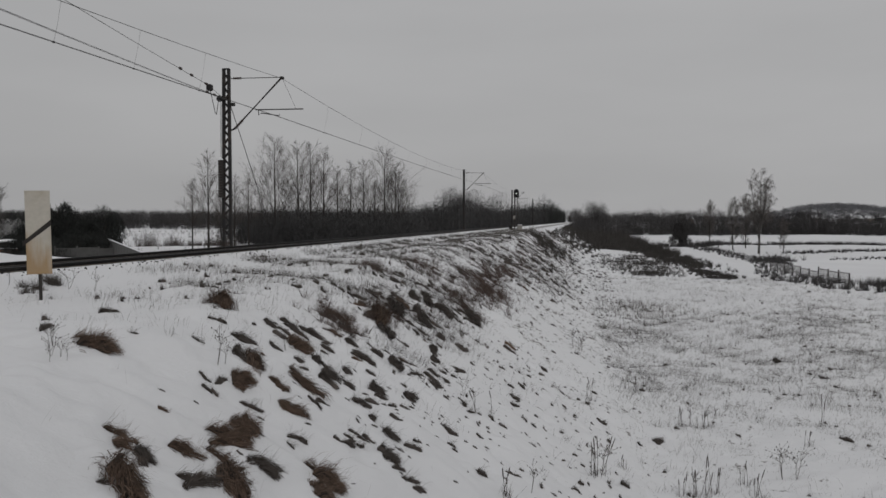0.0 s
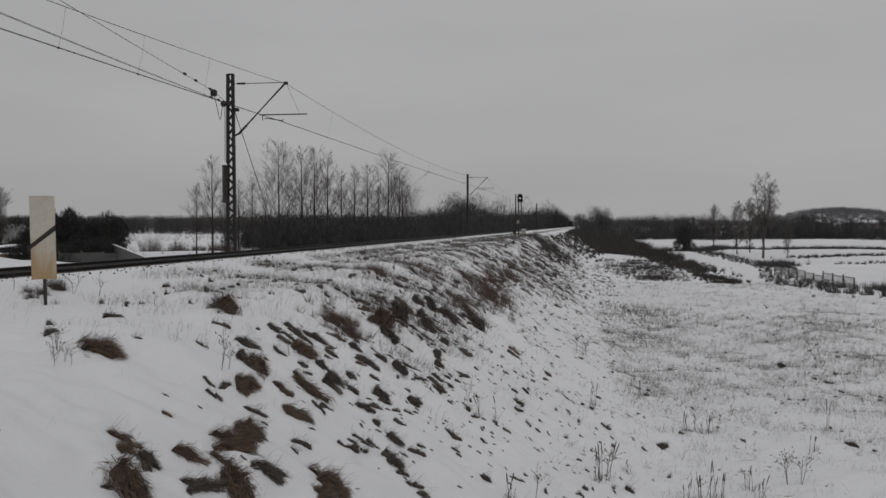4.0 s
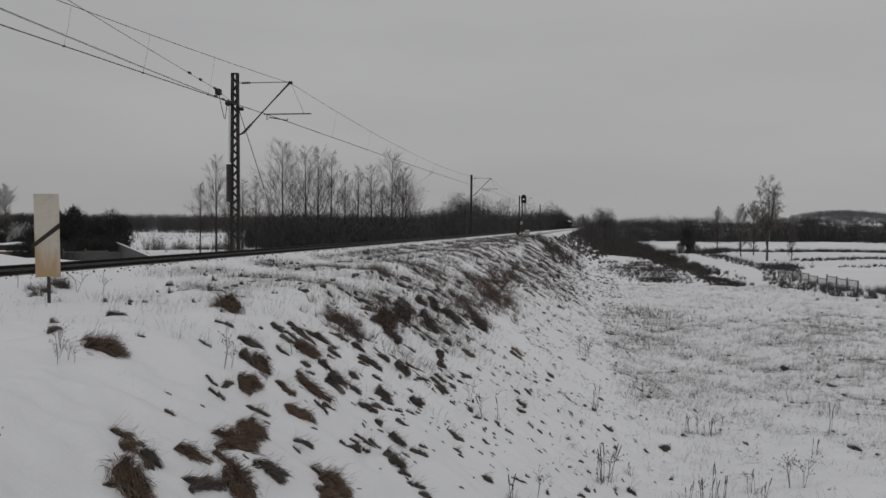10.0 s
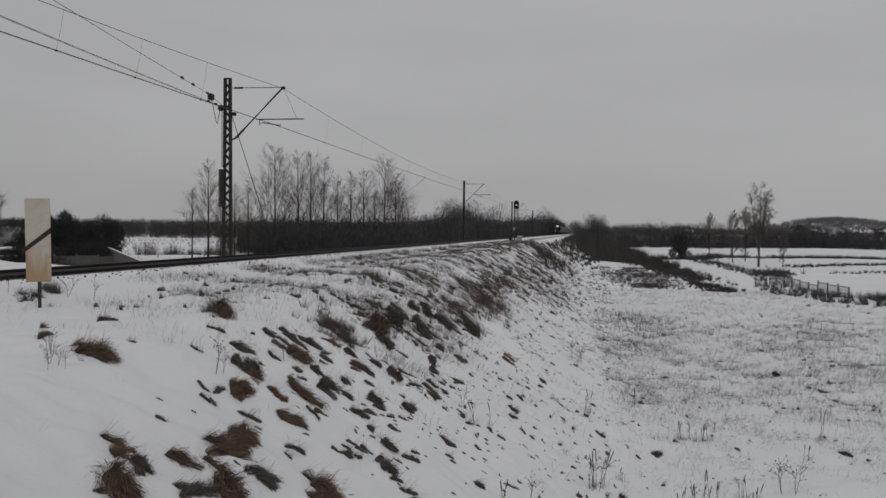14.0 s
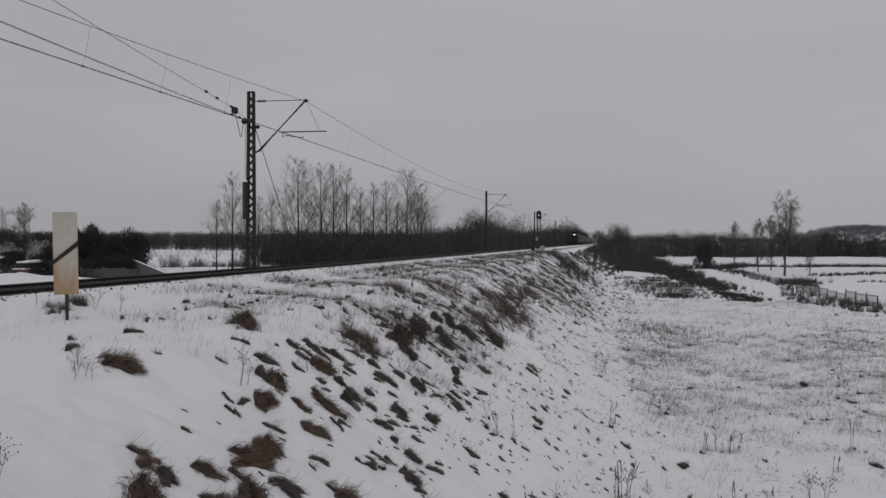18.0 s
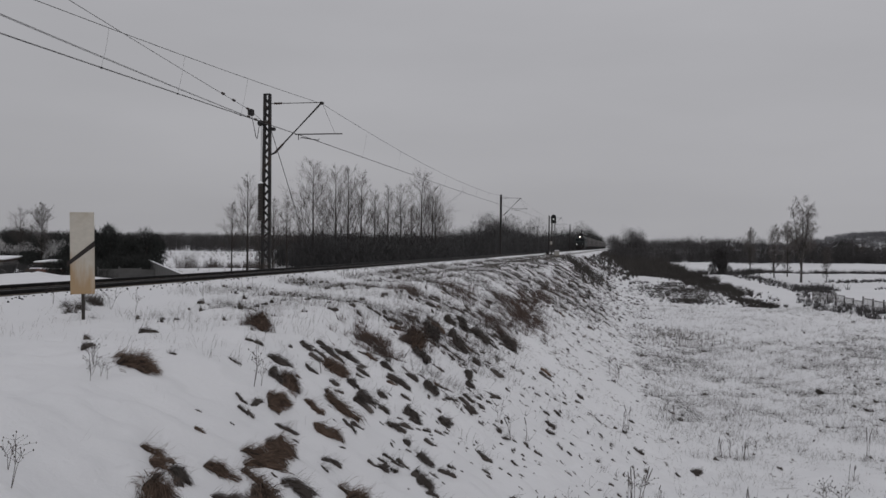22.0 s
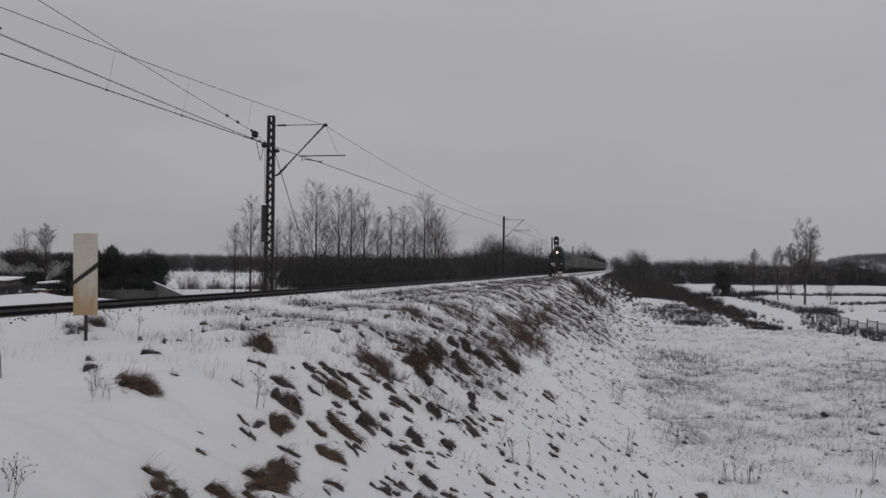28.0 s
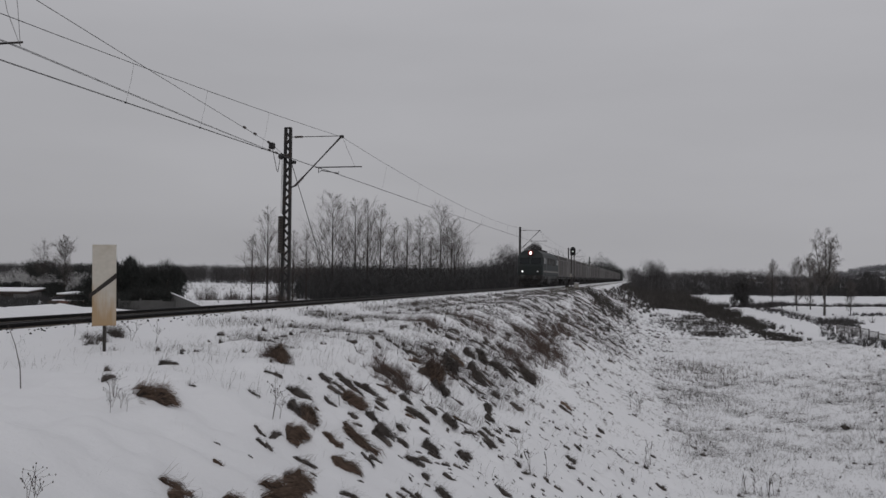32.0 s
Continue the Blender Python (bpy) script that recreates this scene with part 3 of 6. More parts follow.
def hang_line():
    stay = [S1 + SPAN * k for k in range(-1, 9)]
    mess = [at(s, MAST_N + 2.45, 6.74) for s in stay]
    cont = [at(s, MAST_N + 2.33 + 0.15 * (-1) ** k, 5.2) for k, s in enumerate(stay)]
    wire_run("messenger_wire", mess, 0.95, 0.0085, "dark copper messenger wire sagging between masts")
    for dn in (-0.025, 0.025):
        wire_run("contact_wire", [p + Vector((dn, 0, 0)) for p in cont], 0.10, 0.007, "dark copper contact wire above the track", 4)
    g = Geo()
    for k in range(len(stay) - 1):
        for i in (6.5, 13, 19.5, 26, 32.5, 39, 45.5, 51.5, 56.1, 59.8, 64.0):
            q = i / SPAN
            a = mess[k].lerp(mess[k + 1], q)
            a.z -= 0.95 * 4 * q * (1 - q)
            b = cont[k].lerp(cont[k + 1], q)
            b.z -= 0.10 * 4 * q * (1 - q)
            g.tube([a, a.lerp(b, 0.5) + Vector((0.02, 0, 0)), b], 0.003, 4)
            g.box((0.04, 0.07, 0.04), Matrix.Translation(b))
    thing("droppers", "thin wires hanging between messenger and contact wires", "overhead wire", geo=g, mat=WIRE, kind="stuff")
    # the second set, which rises to the weights of the lattice mast
    b_m = [at(S0, -0.35, 6.72), at(S1 - 1.2, MAST_N - 0.17, 6.30), at(S1 - 0.05, MAST_N - 0.08, 5.98)]
    b_c = [at(S0, -0.30, 5.50), at(S1 - 0.3, MAST_N - 0.1, 5.97)]
    back = at(S0 - 75, 1.0, 5.6), at(S0 - 75, 1.0, 7.4)
    wire_run("messenger_wire", [back[1]] + b_m, 0.03, 0.0085, "dark messenger wire running to the tensioning mast")
    for dn in (-0.03, 0.03):
        wire_run("contact_wire", [back[0] + Vector((dn, 0, 0))] + [p + Vector((dn, 0, 0)) for p in b_c], 0.03, 0.007, "dark contact wire running to the tensioning mast", 8)
    g = Geo()
    for a, b, qs in ((b_m[0], b_m[1], (0.80, 0.87, 0.97)), (b_c[0], b_c[1], (0.90, 0.95))):
        for q in qs:
            d = (b - a).normalized()
            m = Matrix.Translation(a.lerp(b, q)) @ d.to_track_quat("Z", "Y").to_matrix().to_4x4()
            g.lathe([(0.015, -0.16), (0.05, -0.08), (0.055, 0.08), (0.015, 0.16)], m, 8)
    thing("wire_insulators", "small dark insulators strung on the anchored wires", "insulator", geo=g, mat=PORCELAIN, kind="stuff")
    g = Geo()
    for dx in (-0.18, 0.05):
        g.tube([b_c[0] + Vector((0, 0, 0.03)), b_c[0] + Vector((dx, -0.2, 0.7)), b_c[0] + Vector((dx * 1.6, -0.5, 1.8))], 0.005, 4)
    thing("dropper", "thin dropper wires above the raised registration arm", "overhead wire", geo=g, mat=WIRE)


hang_line()

# ---- trackside signs ----


def board_material():
    """Dirty white paint, stained ochre towards its foot, with thin dark runs."""
    m = material("dirty_white_board", (0.46, 0.43, 0.375), 0.75, var=0.14, scale=14, second=(0.34, 0.295, 0.23), scale2=1.7)
    t = m.node_tree
    bsdf = t.nodes["Principled BSDF"]
    last = bsdf.inputs["Base Color"].links[0].from_socket
    co = t.nodes.new("ShaderNodeTexCoord")
    sep = t.nodes.new("ShaderNodeSeparateXYZ")
    t.links.new(co.outputs["Object"], sep.inputs[0])
    n = t.nodes.new("ShaderNodeTexNoise")
    n.inputs["Scale"].default_value, n.inputs["Detail"].default_value = 3.0, 5
    mp = t.nodes.new("ShaderNodeMapping")
    mp.inputs["Scale"].default_value = (5.0, 1.0, 0.7)
    t.links.new(co.outputs["Object"], mp.inputs["Vector"])
    t.links.new(mp.outputs[0], n.inputs["Vector"])
    down = t.nodes.new("ShaderNodeMapRange")
    for k, v in (("From Min", 0.75), ("From Max", -0.05), ("To Min", -0.25), ("To Max", 0.62)):
        down.inputs[k].default_value = v
    t.links.new(sep.outputs["Z"], down.inputs["Value"])
    add = t.nodes.new("ShaderNodeMath")
    add.operation = "ADD"
    t.links.new(down.outputs[0], add.inputs[0])
    edge = t.nodes.new("ShaderNodeMapRange")
    for k, v in (("From Min", -0.2), ("From Max", 0.2), ("To Min", 0.16), ("To Max", -0.16)):
        edge.inputs[k].default_value = v
    t.links.new(sep.outputs["X"], edge.inputs["Value"])
    more = t.nodes.new("ShaderNodeMath")
    more.operation = "ADD"
    t.links.new(n.outputs["Fac"], more.inputs[0])
    t.links.new(edge.outputs[0], more.inputs[1])
    t.links.new(more.outputs[0], add.inputs[1])
    r = t.nodes.new("ShaderNodeMapRange")
    r.inputs["From Min"].default_value, r.inputs["From Max"].default_value, r.inputs["To Max"].default_value = 0.45, 1.0, 0.85
    t.links.new(add.outputs[0], r.inputs["Value"])
    mix = t.nodes.new("ShaderNodeMix")
    mix.data_type = "RGBA"
    mix.inputs["B"].default_value = (0.33, 0.215, 0.105, 1)
    t.links.new(r.outputs[0], mix.inputs["Factor"])
    t.links.new(last, mix.inputs["A"])
    t.links.new(mix.outputs["Result"], bsdf.inputs["Base Color"])
    return m


BOARD_PAINT = board_material()
STRIPE = material("faded_dark_stripe", (0.026, 0.021, 0.019), 0.7, var=0.3, scale=12)
POST = material("dark_steel_post", (0.045, 0.04, 0.037), 0.7, 0.3, var=0.3, scale=9)


def make_board():
    p = at(15.05, 3.19)
    board = thing("marker_board", "tall weathered white board with one dark diagonal stripe", "railway sign", m=pose(p.x, p.y, 0, 0, -1.0, 20))
    g = Geo().box((0.39, 0.025, 1.41), pose(0, 0, 0.632), 0.004)
    part("panel", g, BOARD_PAINT, board, "dirty white panel stained yellow below")
    a = [(-0.245, 0.40), (-0.245, 0.48), (0.197, 0.845), (0.197, 0.745)]
    part("stripe", Geo().prism(a, 0.034, pose(0, 0, 0, 90, 0, 0)), STRIPE, board, "dark diagonal stripe wrapped round the edge")
    part("post", Geo().tube([(0.0, 0.05, -0.75), (0.0, 0.05, 1.15)], 0.028, 10), POST, board)
    for z in (0.15, 1.0):
        part("bracket", Geo().box((0.16, 0.09, 0.04), pose(0, 0.05, z), 0.008), POST, board)


make_board()

SIGNAL_BLACK = material("black_signal_paint", (0.012, 0.012, 0.013), 0.5, var=0.3, scale=6)
LENS = glow("signal_lens", (0.75, 0.8, 0.75), 0.5)
PALE_BOX = material("pale_painted_steel", (0.27, 0.26, 0.24), 0.7, var=0.25, scale=4, second=(0.2, 0.15, 0.1), scale2=2.0)


def make_signal():
    p = on_ground(119.5, 2.95)
    z0 = p.z
    sig = thing("block_signal", "black railway colour-light signal on a steel post", "railway signal", m=pose(p.x, p.y, 0, rz=-9.5))
    for dx in (-0.20, 0.20):
        part("post", Geo().tube([(dx, 0, z0 - 0.2), (dx, 0, 4.5)], 0.085 if dx < 0 else 0.05, 10), POST, sig)
    g = Geo()
    outline = [(-0.36, 4.05), (0.36, 4.05)] + [(0.36 * math.cos(a), 4.85 + 0.36 * math.sin(a)) for a in [math.pi * k / 10 for k in range(11)]]
    g.prism(outline, 0.05, pose(0, 0, 0, 90, 0, 0))
    part("backplate", g, SIGNAL_BLACK, sig, "black rounded backplate")
    for z in (4.92, 4.58, 4.25):
        hood = part("hood", Geo().lathe([(0.13, 0), (0.14, 0.22), (0.12, 0.22), (0.11, 0)], pose(0, -0.03, z, 90, 0, 0), 14), SIGNAL_BLACK, sig)
        part("lens", Geo().lathe([(0.02, 0.02), (0.10, 0.01), (0.10, 0.0)], pose(0, -0.03, z, 90, 0, 0), 12), LENS if z == 4.58 else SIGNAL_BLACK, hood)
    part("ladder_rail", Geo().tube([(0.05, 0.3, z0), (0.05, 0.25, 4.3)], 0.02, 6), POST, sig)
    part("number_plate", Geo().box((0.3, 0.03, 0.45), pose(-0.28, -0.12, 1.3), 0.01), PALE_BOX, sig, "small pale plate")
    p2 = on_ground(119.0, 3.5)
    cab = thing("relay_cabinet", "pale weathered relay cabinet beside the signal post", "cabinet", m=pose(p2.x, p2.y, p2.z, rz=-9.5))
    part("body", Geo().box((0.62, 0.45, 0.85), pose(0, 0, 0.4), 0.03), PALE_BOX, cab)
    part("lid", Geo().box((0.68, 0.5, 0.05), pose(0, 0, 0.85), 0.02), SNOW, cab, "lid under a layer of snow")
    p3 = on_ground(119.2, 2.2)
    box = thing("cable_box", "small dark cable box beside the track", "box", m=pose(p3.x, p3.y, p3.z, rz=-9.5))
    part("body", Geo().box((0.45, 0.4, 0.55), pose(0, 0, 0.25), 0.03), STEEL_DARK, box)


make_signal()

# ---- trees ----


def bare_tree(seed, height, spread=0.3, first=0.25, limbs=15, kids=(7, 7), rise=0.15, fine_r=0.011, hang=0.0, lean=0.02, steep=(0.9, 1.9), oval=False):
    """Trunk, branches and twigs of a leafless tree, grown fork by fork, as three meshes' geometry."""
    r = random.Random(seed)
    trunk, wood, fine = Geo(), Geo(), Geo()
    base_r = height * 0.0115
    pts, rad = [], []
    x = y = 0.0
    for k in range(9):
        q = k / 8
        pts.append(Vector((x, y, q * height * 0.97 - 0.3)))
        rad.append(max(base_r * (1 - q) ** 0.85, 0.014) * (1.3 if k == 0 else 1))
        x += r.gauss(0, lean) * height * 0.12
        y += r.gauss(0, lean) * height * 0.12
    trunk.tube(pts, rad, 7)

    def grow(p, d, length, radius, level):
        line = [p]
        n = 4 if level == 1 else 3 if level == 2 else 2
        for k in range(n):
            d = (d + Vector((r.gauss(0, 0.10), r.gauss(0, 0.10), (rise if level < 3 else rise - hang) * 0.5 + r.gauss(0, 0.06)))).normalized()
            line.append(line[-1] + d * length / n)
        (wood if level < 3 else fine).tube(line, [radius * (1 - 0.75 * k / n) for k in range(n + 1)], 4 if level == 1 else 3, False)
        if level > len(kids):
            return
        for k in range(kids[level - 1] + r.choice((-1, 0, 1))):
            q = 0.15 + 0.85 * r.random()
            i = min(int(q * n), n - 1)
            o = line[i].lerp(line[i + 1], q * n - i)
            side = d.orthogonal()
            side.rotate(Matrix.Rotation(r.uniform(0, 6.283), 3, d))
            a = r.uniform(0.35, 0.75)
            e = (d * math.cos(a) + side.normalized() * math.sin(a)).normalized()
            grow(o, e, length * r.uniform(0.42, 0.78) * (1.15 - 0.5 * q), max(radius * 0.5, fine_r * (1.5 if level == 1 else 1)), level + 1)

    for k in range(limbs):
        q = first + (0.97 - first) * ((k + r.random()) / limbs)
        i = min(int(q * 8), 7)
        p = pts[i].lerp(pts[i + 1], q * 8 - i)
        a = k * 2.4 + r.uniform(-0.7, 0.7)
        up = r.uniform(*steep)
        d = Vector((math.cos(a), math.sin(a), up)).normalized()
        taper = 0.28 + 0.72 * math.sin(math.pi * min(1, (q - first) / (1 - first) * 0.85 + 0.12)) if oval else 1.2 - q
        grow(p, d, height * spread * taper * r.uniform(0.65, 1.3), max(base_r * (1 - q) * 0.34, 0.014), 1)
    return trunk, wood, fine


def tree_kind(seed, height, bark, twig, **kw):
    t, l, f = bare_tree(seed, height, **kw)
    return t.mesh("trunk", bark, True), l.mesh("branchwork", bark), f.mesh("crown", twig)


def plant(kind, x, y, scale, turn, label, group, name="bare_tree"):
    tree = thing(name, label, "tree", group, m=pose(x, y, gz(x, y), rz=turn) @ Matrix.Scale(scale, 4))
    for nm, me in zip(("trunk", "branchwork", "crown"), kind):
        part(nm, me, None, tree)
    return tree


POPLARS = [tree_kind(k, 14.0, BARK, TWIG, spread=sp * 0.92, first=fi, limbs=li + 12, kids=(7, 7), rise=0.07, fine_r=0.0062, steep=(0.9, 2.2), lean=0.012) for k, (sp, fi, li) in enumerate(((0.36, 0.25, 22), (0.42, 0.22, 24), (0.30, 0.28, 20), (0.50, 0.20, 22)))]


def line_trees():
    """The leafless row behind the track: bearing across the view, height, distance."""
    row = ((-0.277, 12.0, 96, 2), (-0.296, 8.6, 92, 2), (-0.246, 9.2, 100, 0), (-0.229, 9.6, 104, 2), (-0.198, 14.8, 112, 1), (-0.171, 14.9, 116, 2),
           (-0.156, 14.9, 118, 0), (-0.141, 14.9, 122, 2), (-0.124, 12.4, 126, 2), (-0.108, 13.2, 128, 2), (-0.093, 13.4, 130, 0), (-0.069, 14.9, 132, 3),
           (-0.056, 13.0, 134, 1), (-0.052, 11.5, 128, 2), (-0.262, 7.0, 108, 3), (-0.214, 7.5, 110, 3), (-0.186, 9.5, 121, 0), (-0.081, 10.0, 126, 2))
    for k, (bear, h, dist, kind) in enumerate(row):
        plant(POPLARS[kind], bear * dist, dist, h / 14.0, 67 * k, "tall leafless tree with thin upright branches" if h > 11 else "slender young leafless tree", "row of bare trees")


line_trees()


def clump_cloud(centres, radii, per, size, r, slim=0.06):
    """Many small leaf-like triangles filling ellipsoids; numpy arrays."""
    n = len(centres)
    d = r.normal(size=(n, per, 3))
    d /= np.linalg.norm(d, axis=-1, keepdims=True)
    rad = r.uniform(0.25, 1.0, (n, per, 1)) ** 0.5
    c = centres[:, None] + d * rad * radii[:, None]
    c = c.reshape(-1, 3)
    sz = (size * r.uniform(0.5, 1.4, (len(c), 1)))
    a, b = r.normal(size=(len(c), 3)), r.normal(size=(len(c), 3))
    a[:, 2] = np.abs(a[:, 2]) + 0.7
    a /= np.linalg.norm(a, axis=1, keepdims=True)
    b /= np.linalg.norm(b, axis=1, keepdims=True)
    v = np.stack([c - 0.8 * sz * a - slim * sz * b, c - 0.8 * sz * a + slim * sz * b, c + 1.1 * sz * a], 1).reshape(-1, 3)
    return v, np.arange(len(v)).reshape(-1, 3)


def woodland(name, label, spots, heights, width, per, size, mat, seed, trunks=True):
    """A far belt of trees or scrub: crowns of small clumps on thin trunks, in one object."""
    r = np.random.default_rng(seed)
    x, y = spots[:, 0], spots[:, 1]
    z = ground_z(x, y)
    c = np.stack([x, y, z + heights * 0.52], -1)
    rad = np.stack([heights * width, heights * width, heights * 0.5], -1)
    v, f = clump_cloud(c, rad, int(per * 2.6), size * 0.62, r)
    if trunks:
        k = len(v)
        w = 0.035 * heights[:, None]
        foot = np.stack([x, y, z - 0.3], -1)
        head = np.stack([x, y, z + heights * 0.97], -1)
        a = np.stack([foot + w * [0.4, 0, 0], foot + w * [-0.2, 0.35, 0], foot + w * [-0.2, -0.35, 0], head], 1)
        q = 4 * np.arange(len(x))[:, None] + k
        v = np.concatenate([v, a.reshape(-1, 3)])
        f = np.concatenate([f, q + [0, 1, 3], q + [1, 2, 3], q + [2, 0, 3]])
    return tagged(new(name, array_mesh(name, v, f, mat)), label, "woodland", kind="stuff")


def belt(a, b, depth, count, r):
    """Random spots along the line from a to b, spread over depth behind it."""
    q = r.uniform(0, 1, count)
    a, b = np.array(a, float), np.array(b, float)
    d = (b - a) / np.linalg.norm(b - a)
    nrm = np.array([-d[1], d[0]])
    return a + q[:, None] * (b - a) + nrm * r.uniform(0, depth, (count, 1))


def woods():
    r = np.random.default_rng(21)
    s = belt((-260, 330), (30, 400), 50, 1500, r)
    woodland("woodland_behind_track", "dark leafless woodland edge behind the snowy field", s, r.uniform(6.5, 8.8, len(s)), 0.34, 80, 1.1, WOOD_FAR, 1)
    s = belt((-28, 128), (4, 150), 16, 260, r)
    woodland("thicket_behind_track", "dense dark leafless thicket behind the railway", s, 2.8 + 4.6 * r.uniform(0, 1, len(s)) ** 2, 0.36, 110, 0.75, WOOD_NEAR, 2)
    s = belt((4, 150), (40, 330), 14, 500, r)
    woodland("thicket_along_track", "dark leafless thicket along the railway", s, r.uniform(5, 8, len(s)), 0.36, 80, 0.9, WOOD_NEAR, 3)
    s = belt((2, 185), (16, 200), 10, 26, r)
    woodland("rounded_tree_group", "rounded group of leafless trees behind the railway", s, r.uniform(8.5, 11.5, len(s)), 0.30, 260, 0.8, WOOD_FAR, 4)
    s = belt((40, 330), (110, 760), 16, 400, r)
    woodland("trees_along_track", "dark mixed trees lining the far railway", s, r.uniform(8, 13, len(s)), 0.26, 60, 1.2, CONIFER, 5)
    s = np.column_stack([r.uniform(270, 950, 420), r.uniform(8, 26, 420)])
    s = np.column_stack([OX + s[:, 0] * UX + s[:, 1] * UY, s[:, 0] * UY - s[:, 1] * UX])
    woodland("trees_beside_slope", "dark leafless trees beside the far embankment", s, r.uniform(4, 9, len(s)), 0.3, 70, 1.0, WOOD_FAR, 16)
    s = belt((55.0, 330), (60.5, 328), 18, 24, r)
    woodland("tree_clump", "tall dark clump of trees by the far embankment", s, r.uniform(11, 14.5, len(s)), 0.2, 200, 0.9, WOOD_FAR, 6)
    s = belt((74, 345), (170, 335), 40, 420, r)
    tall = 5.5 + 5.5 * np.clip(ripple(s[:, 0], s[:, 1], 16) + 0.35, 0, 1) * r.uniform(0.6, 1.15, len(s))
    woodland("field_woodland", "dark leafless woodland beyond the white fields", s, tall, 0.24, 110, 1.0, WOOD_FAR, 7)
    s = belt((70, 338), (335, 336), 14, 900, r)
    woodland("woodland_undergrowth", "low dark undergrowth along the woodland's edge", s, r.uniform(1.6, 4.2, len(s)), 0.5, 60, 0.9, WOOD_FAR, 27, False)
    s = belt((165, 335), (330, 345), 60, 520, r)
    woodland("field_woodland_east", "low dark woodland beyond the white fields", s, 5.0 + 5.5 * np.clip(ripple(s[:, 0], s[:, 1], 18) + 0.2, 0, 1) * r.uniform(0.5, 1.15, len(s)), 0.28, 90, 1.0, WOOD_FAR, 8)
    s = belt((300, 1450), (1500, 1450), 300, 1900, r)
    woodland("hill_forest", "distant forest covering the low hills", s, r.uniform(8, 12, len(s)), 0.5, 26, 4.5, WOOD_HAZE, 9)
    s = np.column_stack([r.normal(722, 75, 1500), r.uniform(1230, 1640, 1500)])
    woodland("hilltop_forest", "dark forest on the distant rounded hill", s, r.uniform(7, 11, len(s)), 0.5, 16, 4.0, WOOD_HAZE, 18)
    s = belt((190, 560), (700, 560), 420, 900, r)
    woodland("hillside_trees", "scattered dark trees on the distant hillside", s[:520], r.uniform(3.5, 8, 520), 0.4, 30, 2.2, WOOD_FAR, 19)
    s = belt((-1200, 700), (300, 900), 120, 1300, r)
    woodland("far_forest", "distant dark forest on the horizon", s, r.uniform(11, 15, len(s)), 0.4, 26, 3.6, WOOD_FAR, 10)


woods()


def scrub(name, label, spots, heights, per, mat, seed, lean=0.25, width=0.03, kind="stuff"):
    """Upright stems and sprays from each spot, as thin three-sided blades; one object."""
    r = np.random.default_rng(seed)
    n = len(spots)
    foot = np.repeat(spots, per, 0) + r.normal(0, 0.25, (n * per, 2)) * np.repeat(heights, per)[:, None] * 0.5
    z = ground_z(foot[:, 0], foot[:, 1]) - 0.05
    h = np.repeat(heights, per) * r.uniform(0.45, 1.1, n * per)
    d = r.normal(0, lean, (n * per, 2)) * h[:, None]
    base = np.column_stack([foot, z])
    tip = base + np.column_stack([d, h])
    ang = r.uniform(0, 2 * math.pi, n * per)
    w = width * r.uniform(0.5, 1.3, n * per)
    side = np.column_stack([np.cos(ang) * w, np.sin(ang) * w, np.zeros(n * per)])
    v = np.stack([base - side, base + side, tip], 1).reshape(-1, 3)
    return tagged(new(name, array_mesh(name, v, np.arange(len(v)).reshape(-1, 3), mat)), label, "vegetation", kind=kind)


# ---- fields beside the embankment ----


def bush(name, label, x, y, height, width, mat, seed, per=1800, size=0.5, category="shrub", cone=0.0):
    """A dense evergreen or twiggy shrub: short stems and a crown of many small clumps with an uneven outline."""
    r = np.random.default_rng(seed)
    z = gz(x, y)
    ob = thing(name, label, category, m=pose(x, y, z))
    g = Geo()
    for k in range(7):
        a = k * 0.9
        g.tube([(0.15 * math.cos(a), 0.15 * math.sin(a), -0.1), (0.3 * width * math.cos(a), 0.3 * width * math.sin(a), 0.75 * height)], [0.06, 0.02], 5)
    part("stem", g, BARK, ob)
    n = 16
    c = np.column_stack([r.normal(0, 0.26 * width, n), r.normal(0, 0.26 * width, n), height * r.uniform(0.08, 0.76, n)])
    c[:, :2] *= (1 - cone * c[:, 2] / height)[:, None]
    rad = np.column_stack([width * r.uniform(0.16, 0.3, n) * (1 - 0.7 * cone * c[:, 2] / height)] * 2 + [height * r.uniform(0.14, 0.26, n)])
    v, f = clump_cloud(c, rad, per * 4 // n, size * 0.55, r, 0.12)
    part("crown", array_mesh("crown", v, f, mat), None, ob)
    return ob




